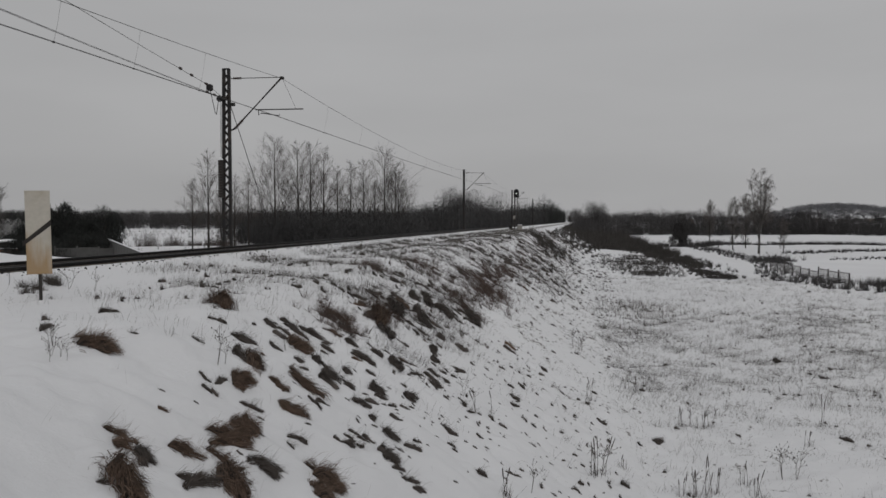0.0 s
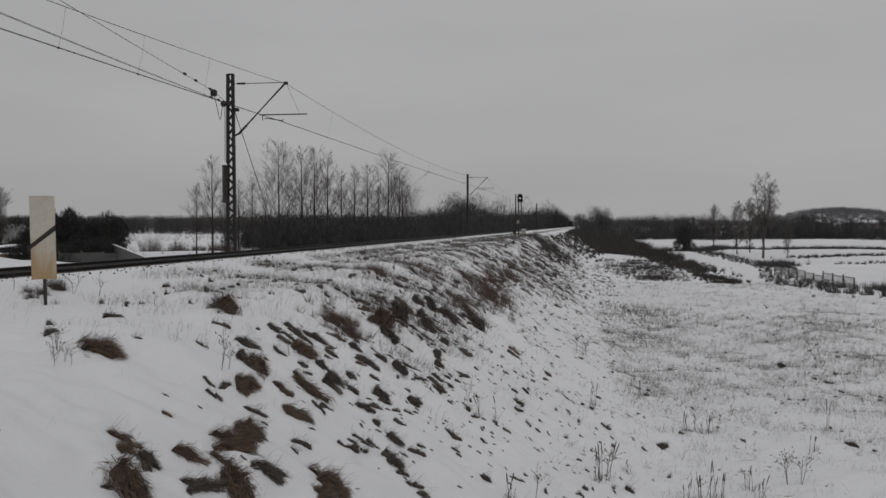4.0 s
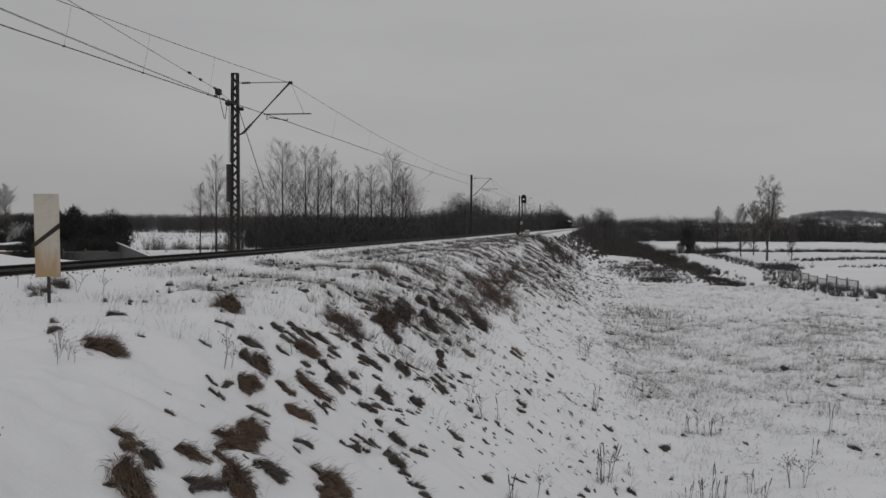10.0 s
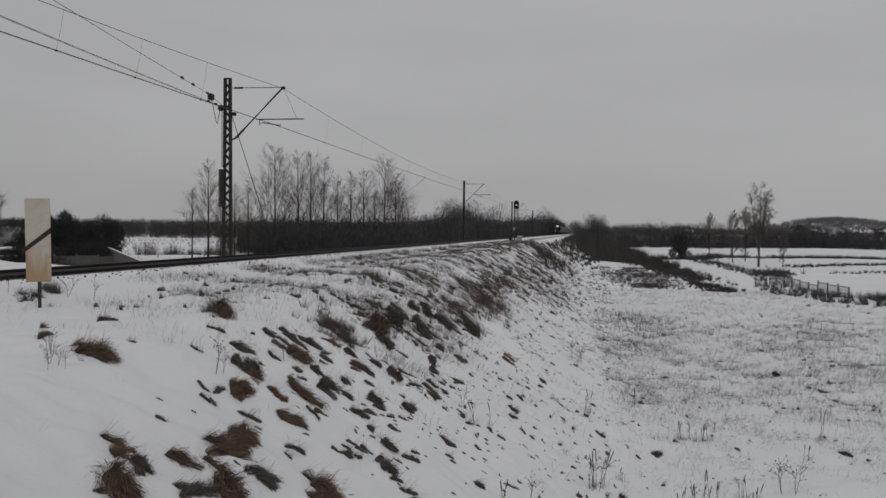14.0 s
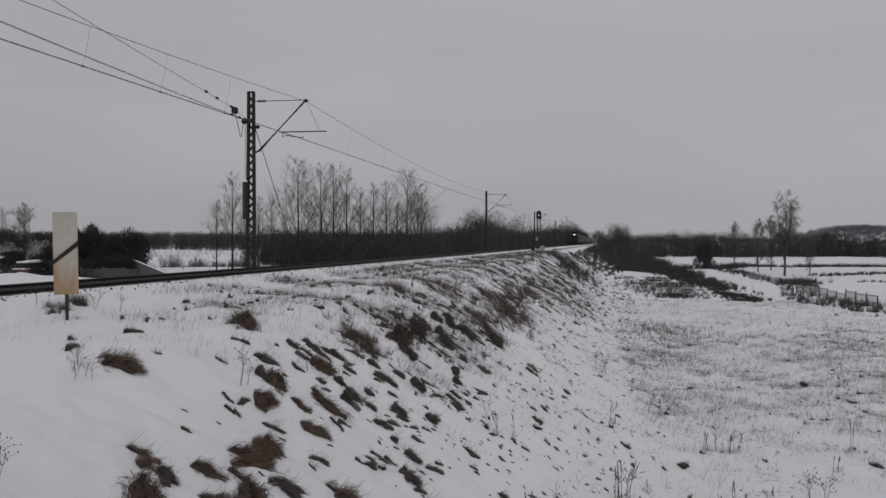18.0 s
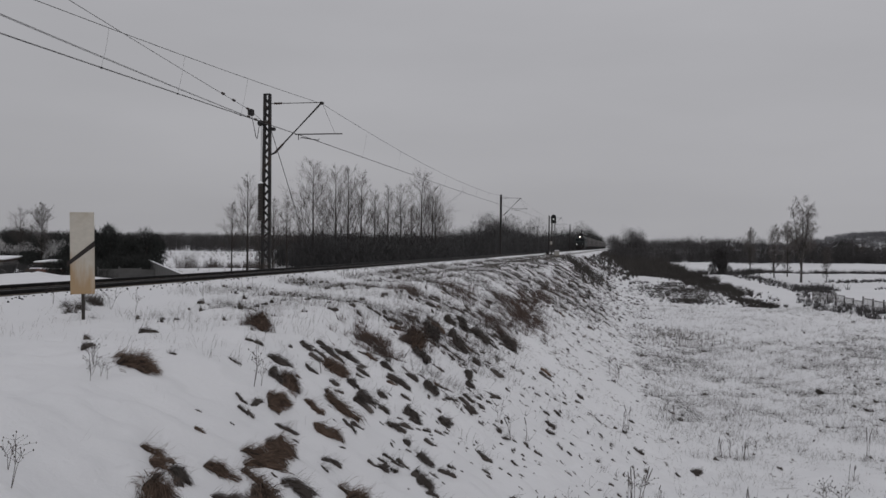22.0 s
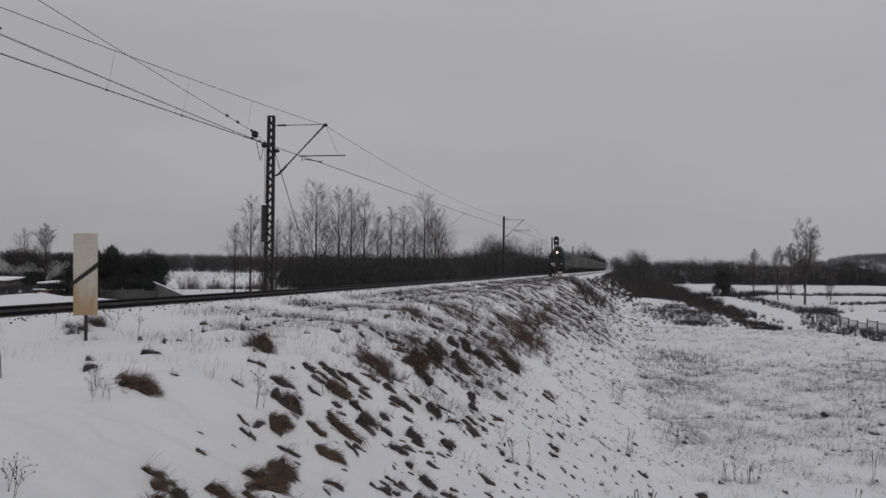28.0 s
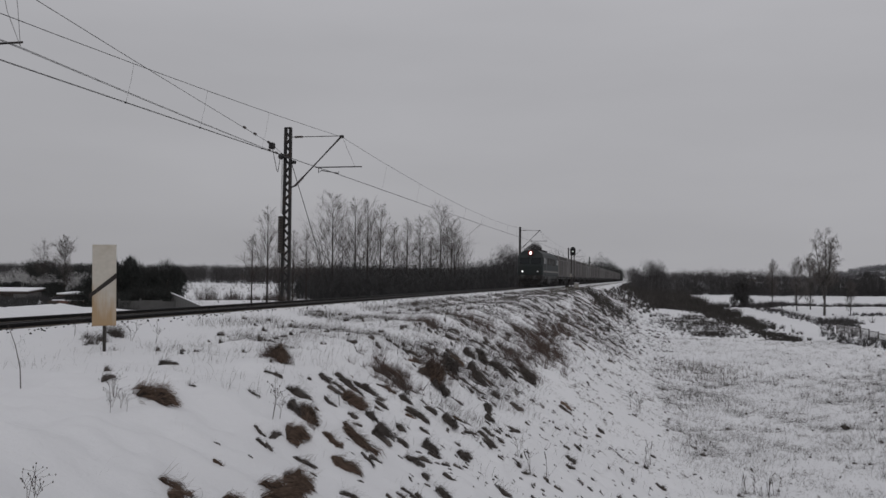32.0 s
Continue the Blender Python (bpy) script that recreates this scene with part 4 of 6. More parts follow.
def birch_geo(seed, height):
    """A birch that parts into several leaders, with fine twigs that hang from its limbs."""
    r = random.Random(seed)
    trunk, wood, fine = Geo(), Geo(), Geo()
    fork = Vector((0.1, 0, 0.26 * height))
    trunk.tube([(0, 0, -0.3), (0.06, 0, 0.12 * height), fork], [0.24, 0.19, 0.16], 8)
    leaders = []
    for k, (tilt, top) in enumerate(((0.02, 1.0), (0.15, 0.97), (0.20, 0.9), (0.26, 0.8), (0.32, 0.62), (0.22, 0.84), (0.34, 0.55))):
        a = k * 2.2 + r.uniform(-0.3, 0.3)
        out = Vector((math.cos(a), math.sin(a), 0)) * tilt * height * (top - 0.26)
        foot = Vector((0.05, 0, (0.16 + 0.02 * k) * height))
        line = [foot + (out * (q ** 0.7) + Vector((r.gauss(0, 0.06), r.gauss(0, 0.06), (top * height - foot.z) * q))) for q in (0, 0.25, 0.5, 0.75, 1.0)]
        trunk.tube(line, [0.12, 0.095, 0.07, 0.045, 0.015], 6)
        leaders.append(line)
    for line in leaders:
        for k in range(17):
            q = 0.12 + 0.86 * (k + r.random()) / 17
            i = min(int(q * 4), 3)
            o = line[i].lerp(line[i + 1], q * 4 - i)
            a = k * 2.4 + r.uniform(-0.6, 0.6)
            long = height * 0.20 * (1.15 - 0.62 * q) * r.uniform(0.6, 1.3)
            d = Vector((math.cos(a), math.sin(a), r.uniform(0.7, 1.6))).normalized()
            limb = [o, o + d * long * 0.5, o + d * long * 0.85 + Vector((0, 0, 0.02)), o + d * long * 1.1 + Vector((0, 0, -0.12 * long))]
            wood.tube(limb, [0.032, 0.022, 0.014, 0.008], 4, False)
            for _ in range(12):
                u = r.uniform(0.2, 1.0) * 2.99
                j = int(u)
                p = limb[j].lerp(limb[j + 1], u - j)
                b = r.uniform(0, 6.283)
                e = Vector((math.cos(b), math.sin(b), r.uniform(0.2, 1.0))) * r.uniform(0.25, 0.6)
                tip = p + e + Vector((e.x * 0.5, e.y * 0.5, -r.uniform(0.3, 1.1)))
                fine.tube([p, p + e, tip], [0.012, 0.010, 0.006], 3, False)
                for _ in range(3):
                    g = p.lerp(p + e, r.random())
                    fine.tube([g, g + Vector((r.gauss(0, 0.22), r.gauss(0, 0.22), r.uniform(-0.75, 0.2)))], [0.008, 0.005], 3, False)
    return trunk.mesh("trunk", BIRCH_BARK, True), wood.mesh("branchwork", BARK), fine.mesh("crown", BIRCH_TWIG)


BIRCH = birch_geo(43, 15.0)
THIN = tree_kind(41, 11.0, BARK, BIRCH_TWIG, spread=0.26, first=0.10, limbs=34, kids=(9, 10), fine_r=0.010, lean=0.008, steep=(1.0, 2.2), oval=True)
plant(BIRCH, 58.4, 156.6, 1.0, 20, "tall leafless birch with pale trunk beside snowy field", "field birches", "birch_tree")
plant(THIN, 60.2, 176.0, 0.92, 80, "slender leafless tree behind the birch", "field birches", "bare_tree")
plant(THIN, 65.0, 182.0, 0.98, 200, "slender leafless tree behind the birch", "field birches", "bare_tree")
plant(THIN, 63.5, 158.0, 0.55, 140, "small leafless tree beside the birch", "field birches", "bare_tree")
plant(THIN, 75.5, 240.0, 1.0, 30, "slender leafless tree at the wood's edge", "field birches", "bare_tree")
plant(THIN, -58.0, 110.0, 0.72, 10, "small leafless tree beside the low sheds", "yard trees", "bare_tree")
plant(POPLARS[3], -62.0, 112.0, 0.55, 90, "small leafless tree beside the low sheds", "yard trees", "bare_tree")

bush("evergreen_shrub", "dark tapering twiggy shrub in the snowy field", 53.5, 190.7, 7.0, 5.0, WOOD_FAR, 50, 1100, 0.8, "shrub", 0.8)
for k, (x, y, h, w) in enumerate(((-42.6, 93, 6.2, 4.0), (-39.8, 95, 5.6, 4.6), (-37.6, 92, 4.4, 3.6), (-46.0, 97, 5.2, 4.5), (-50.5, 108, 4.0, 5.0), (-41.2, 92, 5.0, 5.0), (-44.5, 94, 5.4, 5.0), (-38.5, 97, 5.6, 4.6), (-55, 109, 2.5, 5.0), (-60, 109, 2.4, 5.0), (-65, 110, 2.5, 5.0), (-49, 108, 2.6, 4.5), (-66, 124, 4.4, 5.5), (-73, 128, 5.0, 6), (-60, 126, 3.8, 5), (-54.5, 120, 3.4, 5), (-79, 126, 4.2, 6))):
    bush("evergreen_shrub", "dense dark evergreen shrub behind the railway", x, y, h, w, CONIFER, 60 + k, 1300, 0.55)
for k, (x, y, h, w) in enumerate(((157, 372, 11, 7), (190, 372, 10, 8), (196, 368, 9, 6), (-96, 190, 7, 7), (-108, 195, 8, 8), (-88, 196, 6.5, 7))):
    bush("evergreen_tree", "dark evergreen tree standing beyond the field", x, y, h, w, CONIFER, 80 + k, 700, 0.9, "tree")


def low_scrub():
    r = np.random.default_rng(5)
    # tongue of dark reeds and scrub beside the embankment foot
    y = 82 + 260 * r.uniform(0, 1, 5200) ** 1.15
    lo = np.interp(y, (82, 100, 125, 150, 180, 340), (0.325, 0.300, 0.262, 0.225, 0.178, 0.160))
    hi = np.interp(y, (82, 100, 125, 150, 180, 240, 340), (0.333, 0.318, 0.292, 0.264, 0.242, 0.222, 0.205))
    b = lo + (hi - lo) * r.uniform(0, 1, len(y))
    sp = np.column_stack([b * y, y])
    sp = sp + r.normal(0, 0.8, sp.shape)
    wave = ripple(sp[:, 0], sp[:, 1], 7.0)
    h = np.interp(y, (82, 110, 160, 340), (0.35, 0.55, 1.3, 2.6)) * r.uniform(0.4, 1.1, len(y)) * (1 + 0.45 * wave)
    keep = (wave + r.normal(0, 0.5, len(y)) > np.interp(y, (82, 170), (-0.15, -0.8))) & (h > 0.15)
    far = y > 150
    for nm, lab, k, mat, seed in (("scrub_tongue", "long tongue of dense brown scrub below embankment", keep & ~far, SCRUB, 11), ("scrub_bank", "dark leafless brushwood on the far embankment foot", keep & far, SCRUB, 10)):
        scrub(nm, lab, sp[k], h[k], 40 if nm == "scrub_tongue" else 26, mat, seed, 0.4, 0.02 if nm == "scrub_tongue" else 0.035)
    # brushwood that covers the far slope
    s, n = r.uniform(135, 620, 1500), r.uniform(6.3, 15, 1500)
    x, y = OX + s * UX + n * UY, s * UY - n * UX
    scrub("far_slope_scrub", "dark brushwood covering the far embankment slope", np.column_stack([x, y]), r.uniform(0.5, 1.5, len(s)) * np.interp(s, (135, 260), (0.45, 1.0)), 16, SCRUB, 9, 0.4, 0.06)
    # lower patch in front of it
    y = r.uniform(88, 138, 3400)
    b = np.interp(y, (88, 138), (0.250, 0.214)) + np.interp(y, (88, 110, 138), (0.035, 0.056, 0.03)) * r.normal(0, 0.5, len(y))
    k = ripple(b * y, y, 5.0) + r.normal(0, 0.5, len(y)) > -0.15
    y, b = y[k], b[k]
    scrub("scrub_patch", "low patch of brown brushwood in the snow", np.column_stack([b * y, y]), r.uniform(0.15, 0.6, len(y)), 14, SCRUB, 12, 0.45, 0.014)
    # dark bushes on the embankment slope
    for k, (s, n, h, cnt) in enumerate(((100, 8.2, 1.5, 32), (92, 8.4, 0.9, 6), (70, 8.2, 0.8, 6), (112, 8.5, 0.9, 10))):
        sp = np.column_stack([at(s, n).x + r.normal(0, 0.9, cnt), at(s, n).y + r.normal(0, 5.0, cnt)])
        scrub("slope_bush", "dark twiggy bush on the embankment slope", sp, r.uniform(0.6, 1.0, cnt) * h, 40, SCRUB, 30 + k, 0.35, 0.022)
    # scrub between the track of snow and the fence
    q = r.uniform(0, 1, 480)
    xs = np.interp(q, (0, 0.25, 0.5, 0.75, 1), (55, 52, 45.5, 37.5, 34.5))
    ys = np.interp(q, (0, 0.25, 0.5, 0.75, 1), (190, 165, 123, 90, 64))
    sp = np.column_stack([xs + np.interp(ys, (90, 115), (-3.4, 0.0)) + r.uniform(-1.2, 3.4, len(q)), ys + r.normal(0, 1.0, len(q))])
    scrub("verge_scrub", "straggling dark scrub along the snowy field track", sp, r.uniform(0.3, 1.1, len(q)), 20, WOOD_FAR, 13, 0.3, 0.025)
    sp = np.column_stack([r.normal(37.6, 0.8, 60), r.normal(72.0, 1.4, 60)])
    scrub("gate_scrub", "dark scrub growing at the fence's end", sp, r.uniform(0.3, 1.0, 60), 24, WOOD_FAR, 28, 0.35, 0.02)
    # hedges across the far fields
    for k, (a, b, h, cnt) in enumerate((((66, 206), (215, 214), 1.2, 2000), ((58, 190), (68, 207), 1.5, 160), ((62, 132), (112, 136), 0.6, 280), ((64, 158), (150, 164), 0.75, 1000), ((44, 116), (52, 130), 1.3, 110), ((47, 187), (59, 192), 1.7, 150))):
        q = r.uniform(0, 1, (cnt, 1))
        sp = np.array(a) * (1 - q) + np.array(b) * q + r.normal(0, 1.2, (cnt, 2))
        scrub("field_hedge", "low dark hedge line across the white fields", sp, r.uniform(0.2, 1.0, cnt) * h, 16, WOOD_FAR, 14 + k, 0.4, 0.045)
    # weeds on the field behind the railway
    y = r.uniform(75, 300, 300)
    b = r.uniform(-0.40, -0.22, len(y))
    scrub("yard_weeds", "sparse dry weeds standing in the snow", np.column_stack([b * y, y]), r.uniform(0.4, 1.5, len(y)), 10, SCRUB, 25, 0.25, 0.018)
    for k, (x, y, w, h) in enumerate(((-44, 126, 1.0, 2.8), (-40.5, 127, 0.6, 2.0), (-37, 124, 0.7, 1.7), (-33, 118, 1.2, 1.5), (-30, 112, 1.0, 2.4), (-27.5, 108, 0.9, 2.2))):
        sp = np.column_stack([r.normal(x, w, 14), r.normal(y, w, 14)])
        scrub("field_bush", "thin twiggy leafless bush in the snowy field", sp, r.uniform(0.5, 1.0, 14) * h, 34, TWIG, 260 + k, 0.28, 0.016)
    y = r.uniform(106, 136, 330)
    b = r.uniform(-0.215, -0.03, len(y))
    woodland("trackside_thicket", "dense dark undergrowth below the bare trees", np.column_stack([b * y, y]), 1.8 + 4.4 * r.uniform(0, 1, len(y)) ** 1.8, 0.45, 130, 0.7, WOOD_NEAR, 26, False)


low_scrub()

FENCE_WOOD = material("grey_weathered_wood", (0.30, 0.295, 0.29), 0.9, var=0.25, scale=6, second=(0.14, 0.135, 0.13), scale2=1.2)


def make_fence():
    a, b = Vector((37.9, 98)), Vector((36.2, 74.0))
    d = (b - a).normalized()
    fence = thing("paddock_fence", "grey weathered slatted fence along the snowy field", "fence")
    turn = math.degrees(math.atan2(d.y, d.x))
    slat = Geo().box((0.045, 0.022, 0.9), pose(0, 0, 0.55), 0.006).mesh("slat", FENCE_WOOD)
    post = Geo().box((0.10, 0.10, 1.30), pose(0, 0, 0.50), 0.015).mesh("post", POST)
    rail = Geo().box((2.5, 0.04, 0.09), pose(1.25, -0.04, 0.0), 0.008).mesh("rail", FENCE_WOOD)
    n = int((b - a).length / 2.5)
    for k in range(n + 1):
        p = a + d * 2.5 * k
        z = gz(p.x, p.y)
        ob = new("post", post)
        ob.matrix_world = pose(p.x, p.y, z, 0, random.uniform(-2, 2), turn)
        ob.parent = fence
        if k == n:
            break
        for h in (0.35, 0.95):
            ob = new("rail", rail)
            ob.matrix_world = pose(p.x, p.y, z + h, rz=turn)
            ob.parent = fence
        for j in range(1, 13):
            q = p + d * 0.192 * j
            ob = new("slat", slat)
            ob.matrix_world = pose(q.x, q.y, z + random.uniform(-0.04, 0.03), rz=turn)
            ob.parent = fence


make_fence()

PLASTER = material("grey_plaster", (0.15, 0.147, 0.143), 0.9, var=0.15, scale=5, second=(0.2, 0.19, 0.18), scale2=0.7)
PLASTER_WARM = material("ochre_plaster", (0.34, 0.28, 0.22), 0.9, var=0.15, scale=5)
PLANK = material("brown_planks", (0.055, 0.042, 0.035), 0.9, var=0.3, scale=4)
PANE = material("dark_window_pane", (0.015, 0.017, 0.02), 0.1, var=0.1, spec=0.6)
TARP = material("dull_red_sheet", (0.12, 0.06, 0.048), 0.8, var=0.3, scale=3)


def make_shed(x, y, turn, size, wall, label):
    z = gz(x, y)
    sx, sy, h = size
    shed = thing("shed", label, "shed", "yard sheds", m=pose(x, y, z, rz=turn))
    part("wall", Geo().box((sx, sy, h), pose(0, 0, h / 2 - 0.2), 0.03), wall, shed)
    part("roof", Geo().box((sx + 0.7, sy + 0.7, 0.22), pose(0, 0, h - 0.08, 3, 0, 0), 0.04), PLANK, shed, "flat overhanging roof")
    part("roof_snow", Geo().box((sx + 0.6, sy + 0.6, 0.20), pose(0, 0, h + 0.12, 3, 0, 0), 0.08), SNOW, shed, "layer of snow on the roof")
    for k in range(max(1, int(sx / 3.2))):
        part("door", Geo().box((1.5, 0.06, h - 0.35), pose(-sx / 2 + 1.7 + 3.0 * k, -sy / 2 - 0.02, h / 2 - 0.25), 0.02), PLANK, shed, "brown plank door")


make_shed(-63.5, 103.0, 8, (10.0, 5.0, 1.2), PLASTER, "low grey flat-roofed shed with snow on top")
make_shed(-52.5, 103.0, -10, (3.4, 2.6, 0.8), PLANK, "small brown shed with snow on its roof")
r_yard = np.random.default_rng(97)
y_yard = r_yard.uniform(74, 101, 900)
s_edge, n_edge = r_yard.uniform(14, 30.0, 700), r_yard.normal(-8.3, 0.22, 700)
scrub("mound_fringe", "dark matted grass along the back of the snow mound", np.column_stack([OX + s_edge * UX + n_edge * UY, s_edge * UY - n_edge * UX]), r_yard.uniform(0.14, 0.30, 700), 14, GRASS_DARK, 99, 0.5, 0.012)
scrub("yard_brush", "low dark brushwood and rubbish behind the railway", np.column_stack([r_yard.uniform(-0.66, -0.41, 900) * y_yard, y_yard]), r_yard.uniform(0.4, 1.0, 900), 44, WOOD_NEAR, 98, 0.5, 0.03)


def yard_clutter():
    for k, (x, y, s, mat, lab) in enumerate(((-45.5, 88.0, 1.1, TARP, "red sheeted heap half buried in snow"), (-48.0, 90.0, 0.9, PLANK, "stack of dark planks under snow"),
                                             (-43.8, 91.5, 0.8, TARP, "small red heap in the yard"))):
        z = gz(x, y)
        heap = thing("sheeted_heap", lab, "heap", "yard clutter", m=pose(x, y, z, rz=20 * k))
        part("cover", Geo().box((2.6 * s, 1.5 * s, 0.8 * s), pose(0, 0, 0.35 * s), 0.28 * s), mat, heap)
        part("snow_cap", Geo().box((1.7 * s, 1.0 * s, 0.14), pose(0.1, 0, 0.78 * s), 0.07), SNOW, heap, "thin cap of snow")
    a, b = Vector((-35.6, 90.0)), Vector((-19.5, 55.5))
    d = (b - a).normalized()
    turn = math.degrees(math.atan2(d.y, d.x))
    wall = thing("retaining_wall", "grey concrete retaining wall with snow along its top", "wall")
    n = 13
    step = (b - a).length / n
    panel = Geo().box((step - 0.03, 0.30, 2.0), pose(step / 2, 0, -0.1), 0.03).mesh("panel", OLD_CONCRETE)
    cap = Geo().box((step - 0.01, 0.16, 0.04), pose(step / 2, 0, 0.91), 0.03).mesh("snow_cap", SNOW)
    for k in range(n):
        p = a + d * step * k
        z = -2.0 - 0.02 * k
        for nm, me in (("panel", panel), ("snow_cap", cap)):
            ob = new(nm, me)
            ob.matrix_world = pose(p.x, p.y, z, rz=turn)
            ob.parent = wall
    a, b = Vector((-36.2, 79.0)), Vector((-30.5, 80.0))
    d = (b - a).normalized()
    turn = math.degrees(math.atan2(d.y, d.x))
    fence = thing("concrete_fence", "low grey concrete panel fence behind the railway", "fence")
    slab = Geo().box((1.9, 0.10, 1.3), pose(0.95, 0, 0.6), 0.02).mesh("panel", OLD_CONCRETE)
    post = Geo().box((0.16, 0.16, 1.55), pose(0, 0, 0.65), 0.02).mesh("post", OLD_CONCRETE)
    for k in range(3):
        p = a + d * 1.95 * k
        for nm, me in (("panel", slab), ("post", post)):
            ob = new(nm, me)
            ob.matrix_world = pose(p.x, p.y, gz(p.x, p.y), rz=turn)
            ob.parent = fence
    for k in range(8):
        bush("frosted_shrub", "pale frost-covered shrub behind the sheds", -70.0 + 3.1 * k, 113.5 + 0.8 * math.sin(2.1 * k), 4.2 + 0.5 * math.sin(1.7 * k), 3.4, FROST, 170 + k, 700, 0.4)


for k, (x, y, h, w) in enumerate(((-37.5, 80.5, 2.0, 4.0), (-35.4, 82, 2.4, 4.0), (-33.6, 83, 1.9, 3.0), (-39.5, 83, 2.6, 4.0), (-36.5, 86, 3.0, 4.5), (-41.5, 86, 2.6, 4.0), (-35.4, 87, 2.8, 3.2))):
    bush("evergreen_shrub", "low dark evergreen shrub beside the concrete fence", x, y, h, w, CONIFER, 120 + k, 700, 0.45)

FROST = material("frosted_twigs", (0.48, 0.475, 0.47), 0.95, var=0.2, scale=1, random_tint=0.5)
yard_clutter()


def make_house(x, y, turn, size, wall):
    """Far house: walls, gable roof under snow, chimney, windows."""
    z = gz(x, y)
    sx, sy, h = size
    house = thing("house", "distant small house with a snow-covered gable roof", "house", "hill houses", m=pose(x, y, z, rz=turn))
    part("wall", Geo().box((sx, sy, h), pose(0, 0, h / 2 - 0.3), 0.02), wall, house)
    gable = [(-sy / 2 - 0.5, h - 0.35), (sy / 2 + 0.5, h - 0.35), (0, h + sy * 0.42)]
    roof = part("roof", Geo().prism(gable, sx + 0.8, pose(0, 0, 0, 90, 0, 90)), SNOW, house, "snow-covered gable roof")
    part("chimney", Geo().box((0.7, 0.7, 2.0), pose(sx * 0.2, 0.6, h + sy * 0.36), 0.03), PLANK, roof)
    for k in range(3):
        part("window", Geo().box((1.1, 0.08, 1.3), pose(-sx / 3 + k * sx / 3, -sy / 2 - 0.02, h * 0.5), 0.02), PANE, house)


for k, (b, d, sz) in enumerate(((0.424, 1000, 9), (0.437, 990, 11), (0.447, 1020, 10), (0.470, 1005, 12), (0.489, 990, 10), (0.503, 1030, 9), (0.52, 1000, 11), (0.54, 1015, 10), (0.415, 1040, 10), (0.29, 960, 10))):
    make_house(b * d, d, 25 * k, (sz, 8, 4.5), (PLASTER, PLASTER_WARM)[k % 2])

# ---- grass ----


def lobe_arrays(r, length, width, height, blades, strays, coarse, stray_long):
    """One bent-over wisp in its own space: x runs down its length from the buried head, z up.
    Gives the matted roots below and the blades combed over them, each as vertices and triangles."""
    ph = r.uniform(0, 6.28, 6)

    def body(u, th, lift):
        """Points over the mat: u along it, th from side to side, lift above its skin."""
        wob = 1 + 0.22 * np.sin(5.3 * u + ph[0]) + 0.18 * np.sin(11 * u + ph[1])
        half = 0.5 * width * wob * np.sin(np.pi * np.clip(0.08 + 0.84 * u, 0.03, 0.97)) ** 0.6
        high = height * np.clip(u / 0.2, 0, 1) ** 0.6 * (1.05 - 0.62 * u) * (1 + 0.2 * np.sin(7 * u + ph[3]))
        over = np.clip(u - 0.95, 0, 1)
        bend = 0.2 * width * np.sin(2.6 * u + ph[5])
        return np.stack([(u - 0.5) * length, (half + 0.9 * lift) * np.sin(th) + bend, (high + lift) * np.cos(th) - 1.5 * over * height - 0.012], -1)

    nu, nt = 7, 6
    U, T = np.meshgrid(np.linspace(0.04, 0.93, nu), np.linspace(-1.62, 1.62, nt), indexing="ij")
    v0 = body(U, T, -0.16 * min(height, width) * (1 + r.uniform(-0.8, 0.8, U.shape))).reshape(-1, 3)
    v0[:, 2] -= 0.05 * (np.abs(T.reshape(-1)) > 1.5)
    i = np.arange(nu * nt).reshape(nu, nt)
    quad = np.stack([i[:-1, :-1], i[1:, :-1], i[1:, 1:], i[:-1, 1:]], -1).reshape(-1, 4)
    f0 = np.concatenate([quad[:, [0, 1, 2]], quad[:, [0, 2, 3]]])
    # blades that follow the skin down its length, their ends frayed
    k = blades
    u0, th = r.uniform(-0.02, 0.9, k), r.uniform(-1.55, 1.55, k)
    reach = np.minimum(r.uniform(0.07, 0.24, k) * (0.6 + 0.8 * min(length, 1)) / length, r.uniform(1.0, 1.28, k) - u0)
    drift = r.normal(0, 0.42, k)
    lift = height * (0.03 + 0.55 * r.uniform(0, 1, k) ** 2.4)
    pts = [body(u0 + reach * q, np.clip(th + drift * q, -1.58, 1.58), lift * m) for q, m in ((0, -0.1), (0.33, 0.7), (0.7, 1.0), (1.0, 1.25))]
    w = coarse * r.uniform(0.0013, 0.0036, k)
    side = np.stack([0 * th, np.cos(th), -np.sin(th)], -1) * w[:, None]
    rows = [pts[0] - side, pts[0] + side, pts[1] - side, pts[1] + side, pts[2] - 0.8 * side, pts[2] + 0.8 * side, pts[3]]
    v1 = np.stack(rows, 1).reshape(-1, 3)
    q = 7 * np.arange(k)[:, None]
    f1 = np.concatenate([q + c for c in ([0, 1, 3], [0, 3, 2], [2, 3, 5], [2, 5, 4], [4, 5, 6])])
    # loose stems that stand off it
    k = strays
    a, lean = r.normal(0, 1.0, k), r.uniform(0.15, 1.0, k)
    foot = body(r.uniform(0.05, 0.8, k), r.uniform(-1.0, 1.0, k), 0)
    tall = stray_long * (0.25 + 0.75 * r.uniform(0, 1, k) ** 2)
    out = np.stack([np.cos(a) * lean, np.sin(a) * lean, np.sqrt(1.05 - lean ** 2)], -1) * tall[:, None]
    sag = np.stack([np.cos(a) * lean, np.sin(a) * lean, -0.55 * lean], -1) * (0.45 * tall)[:, None]
    w = coarse * r.uniform(0.0006, 0.0013, k)[:, None]
    side = np.stack([-np.sin(a + 0.6), np.cos(a + 0.6), 0 * a], -1) * w
    mid = foot + 0.6 * out
    v2 = np.stack([foot - side, foot + side, mid - side, mid + side, foot + out + sag], 1).reshape(-1, 3)
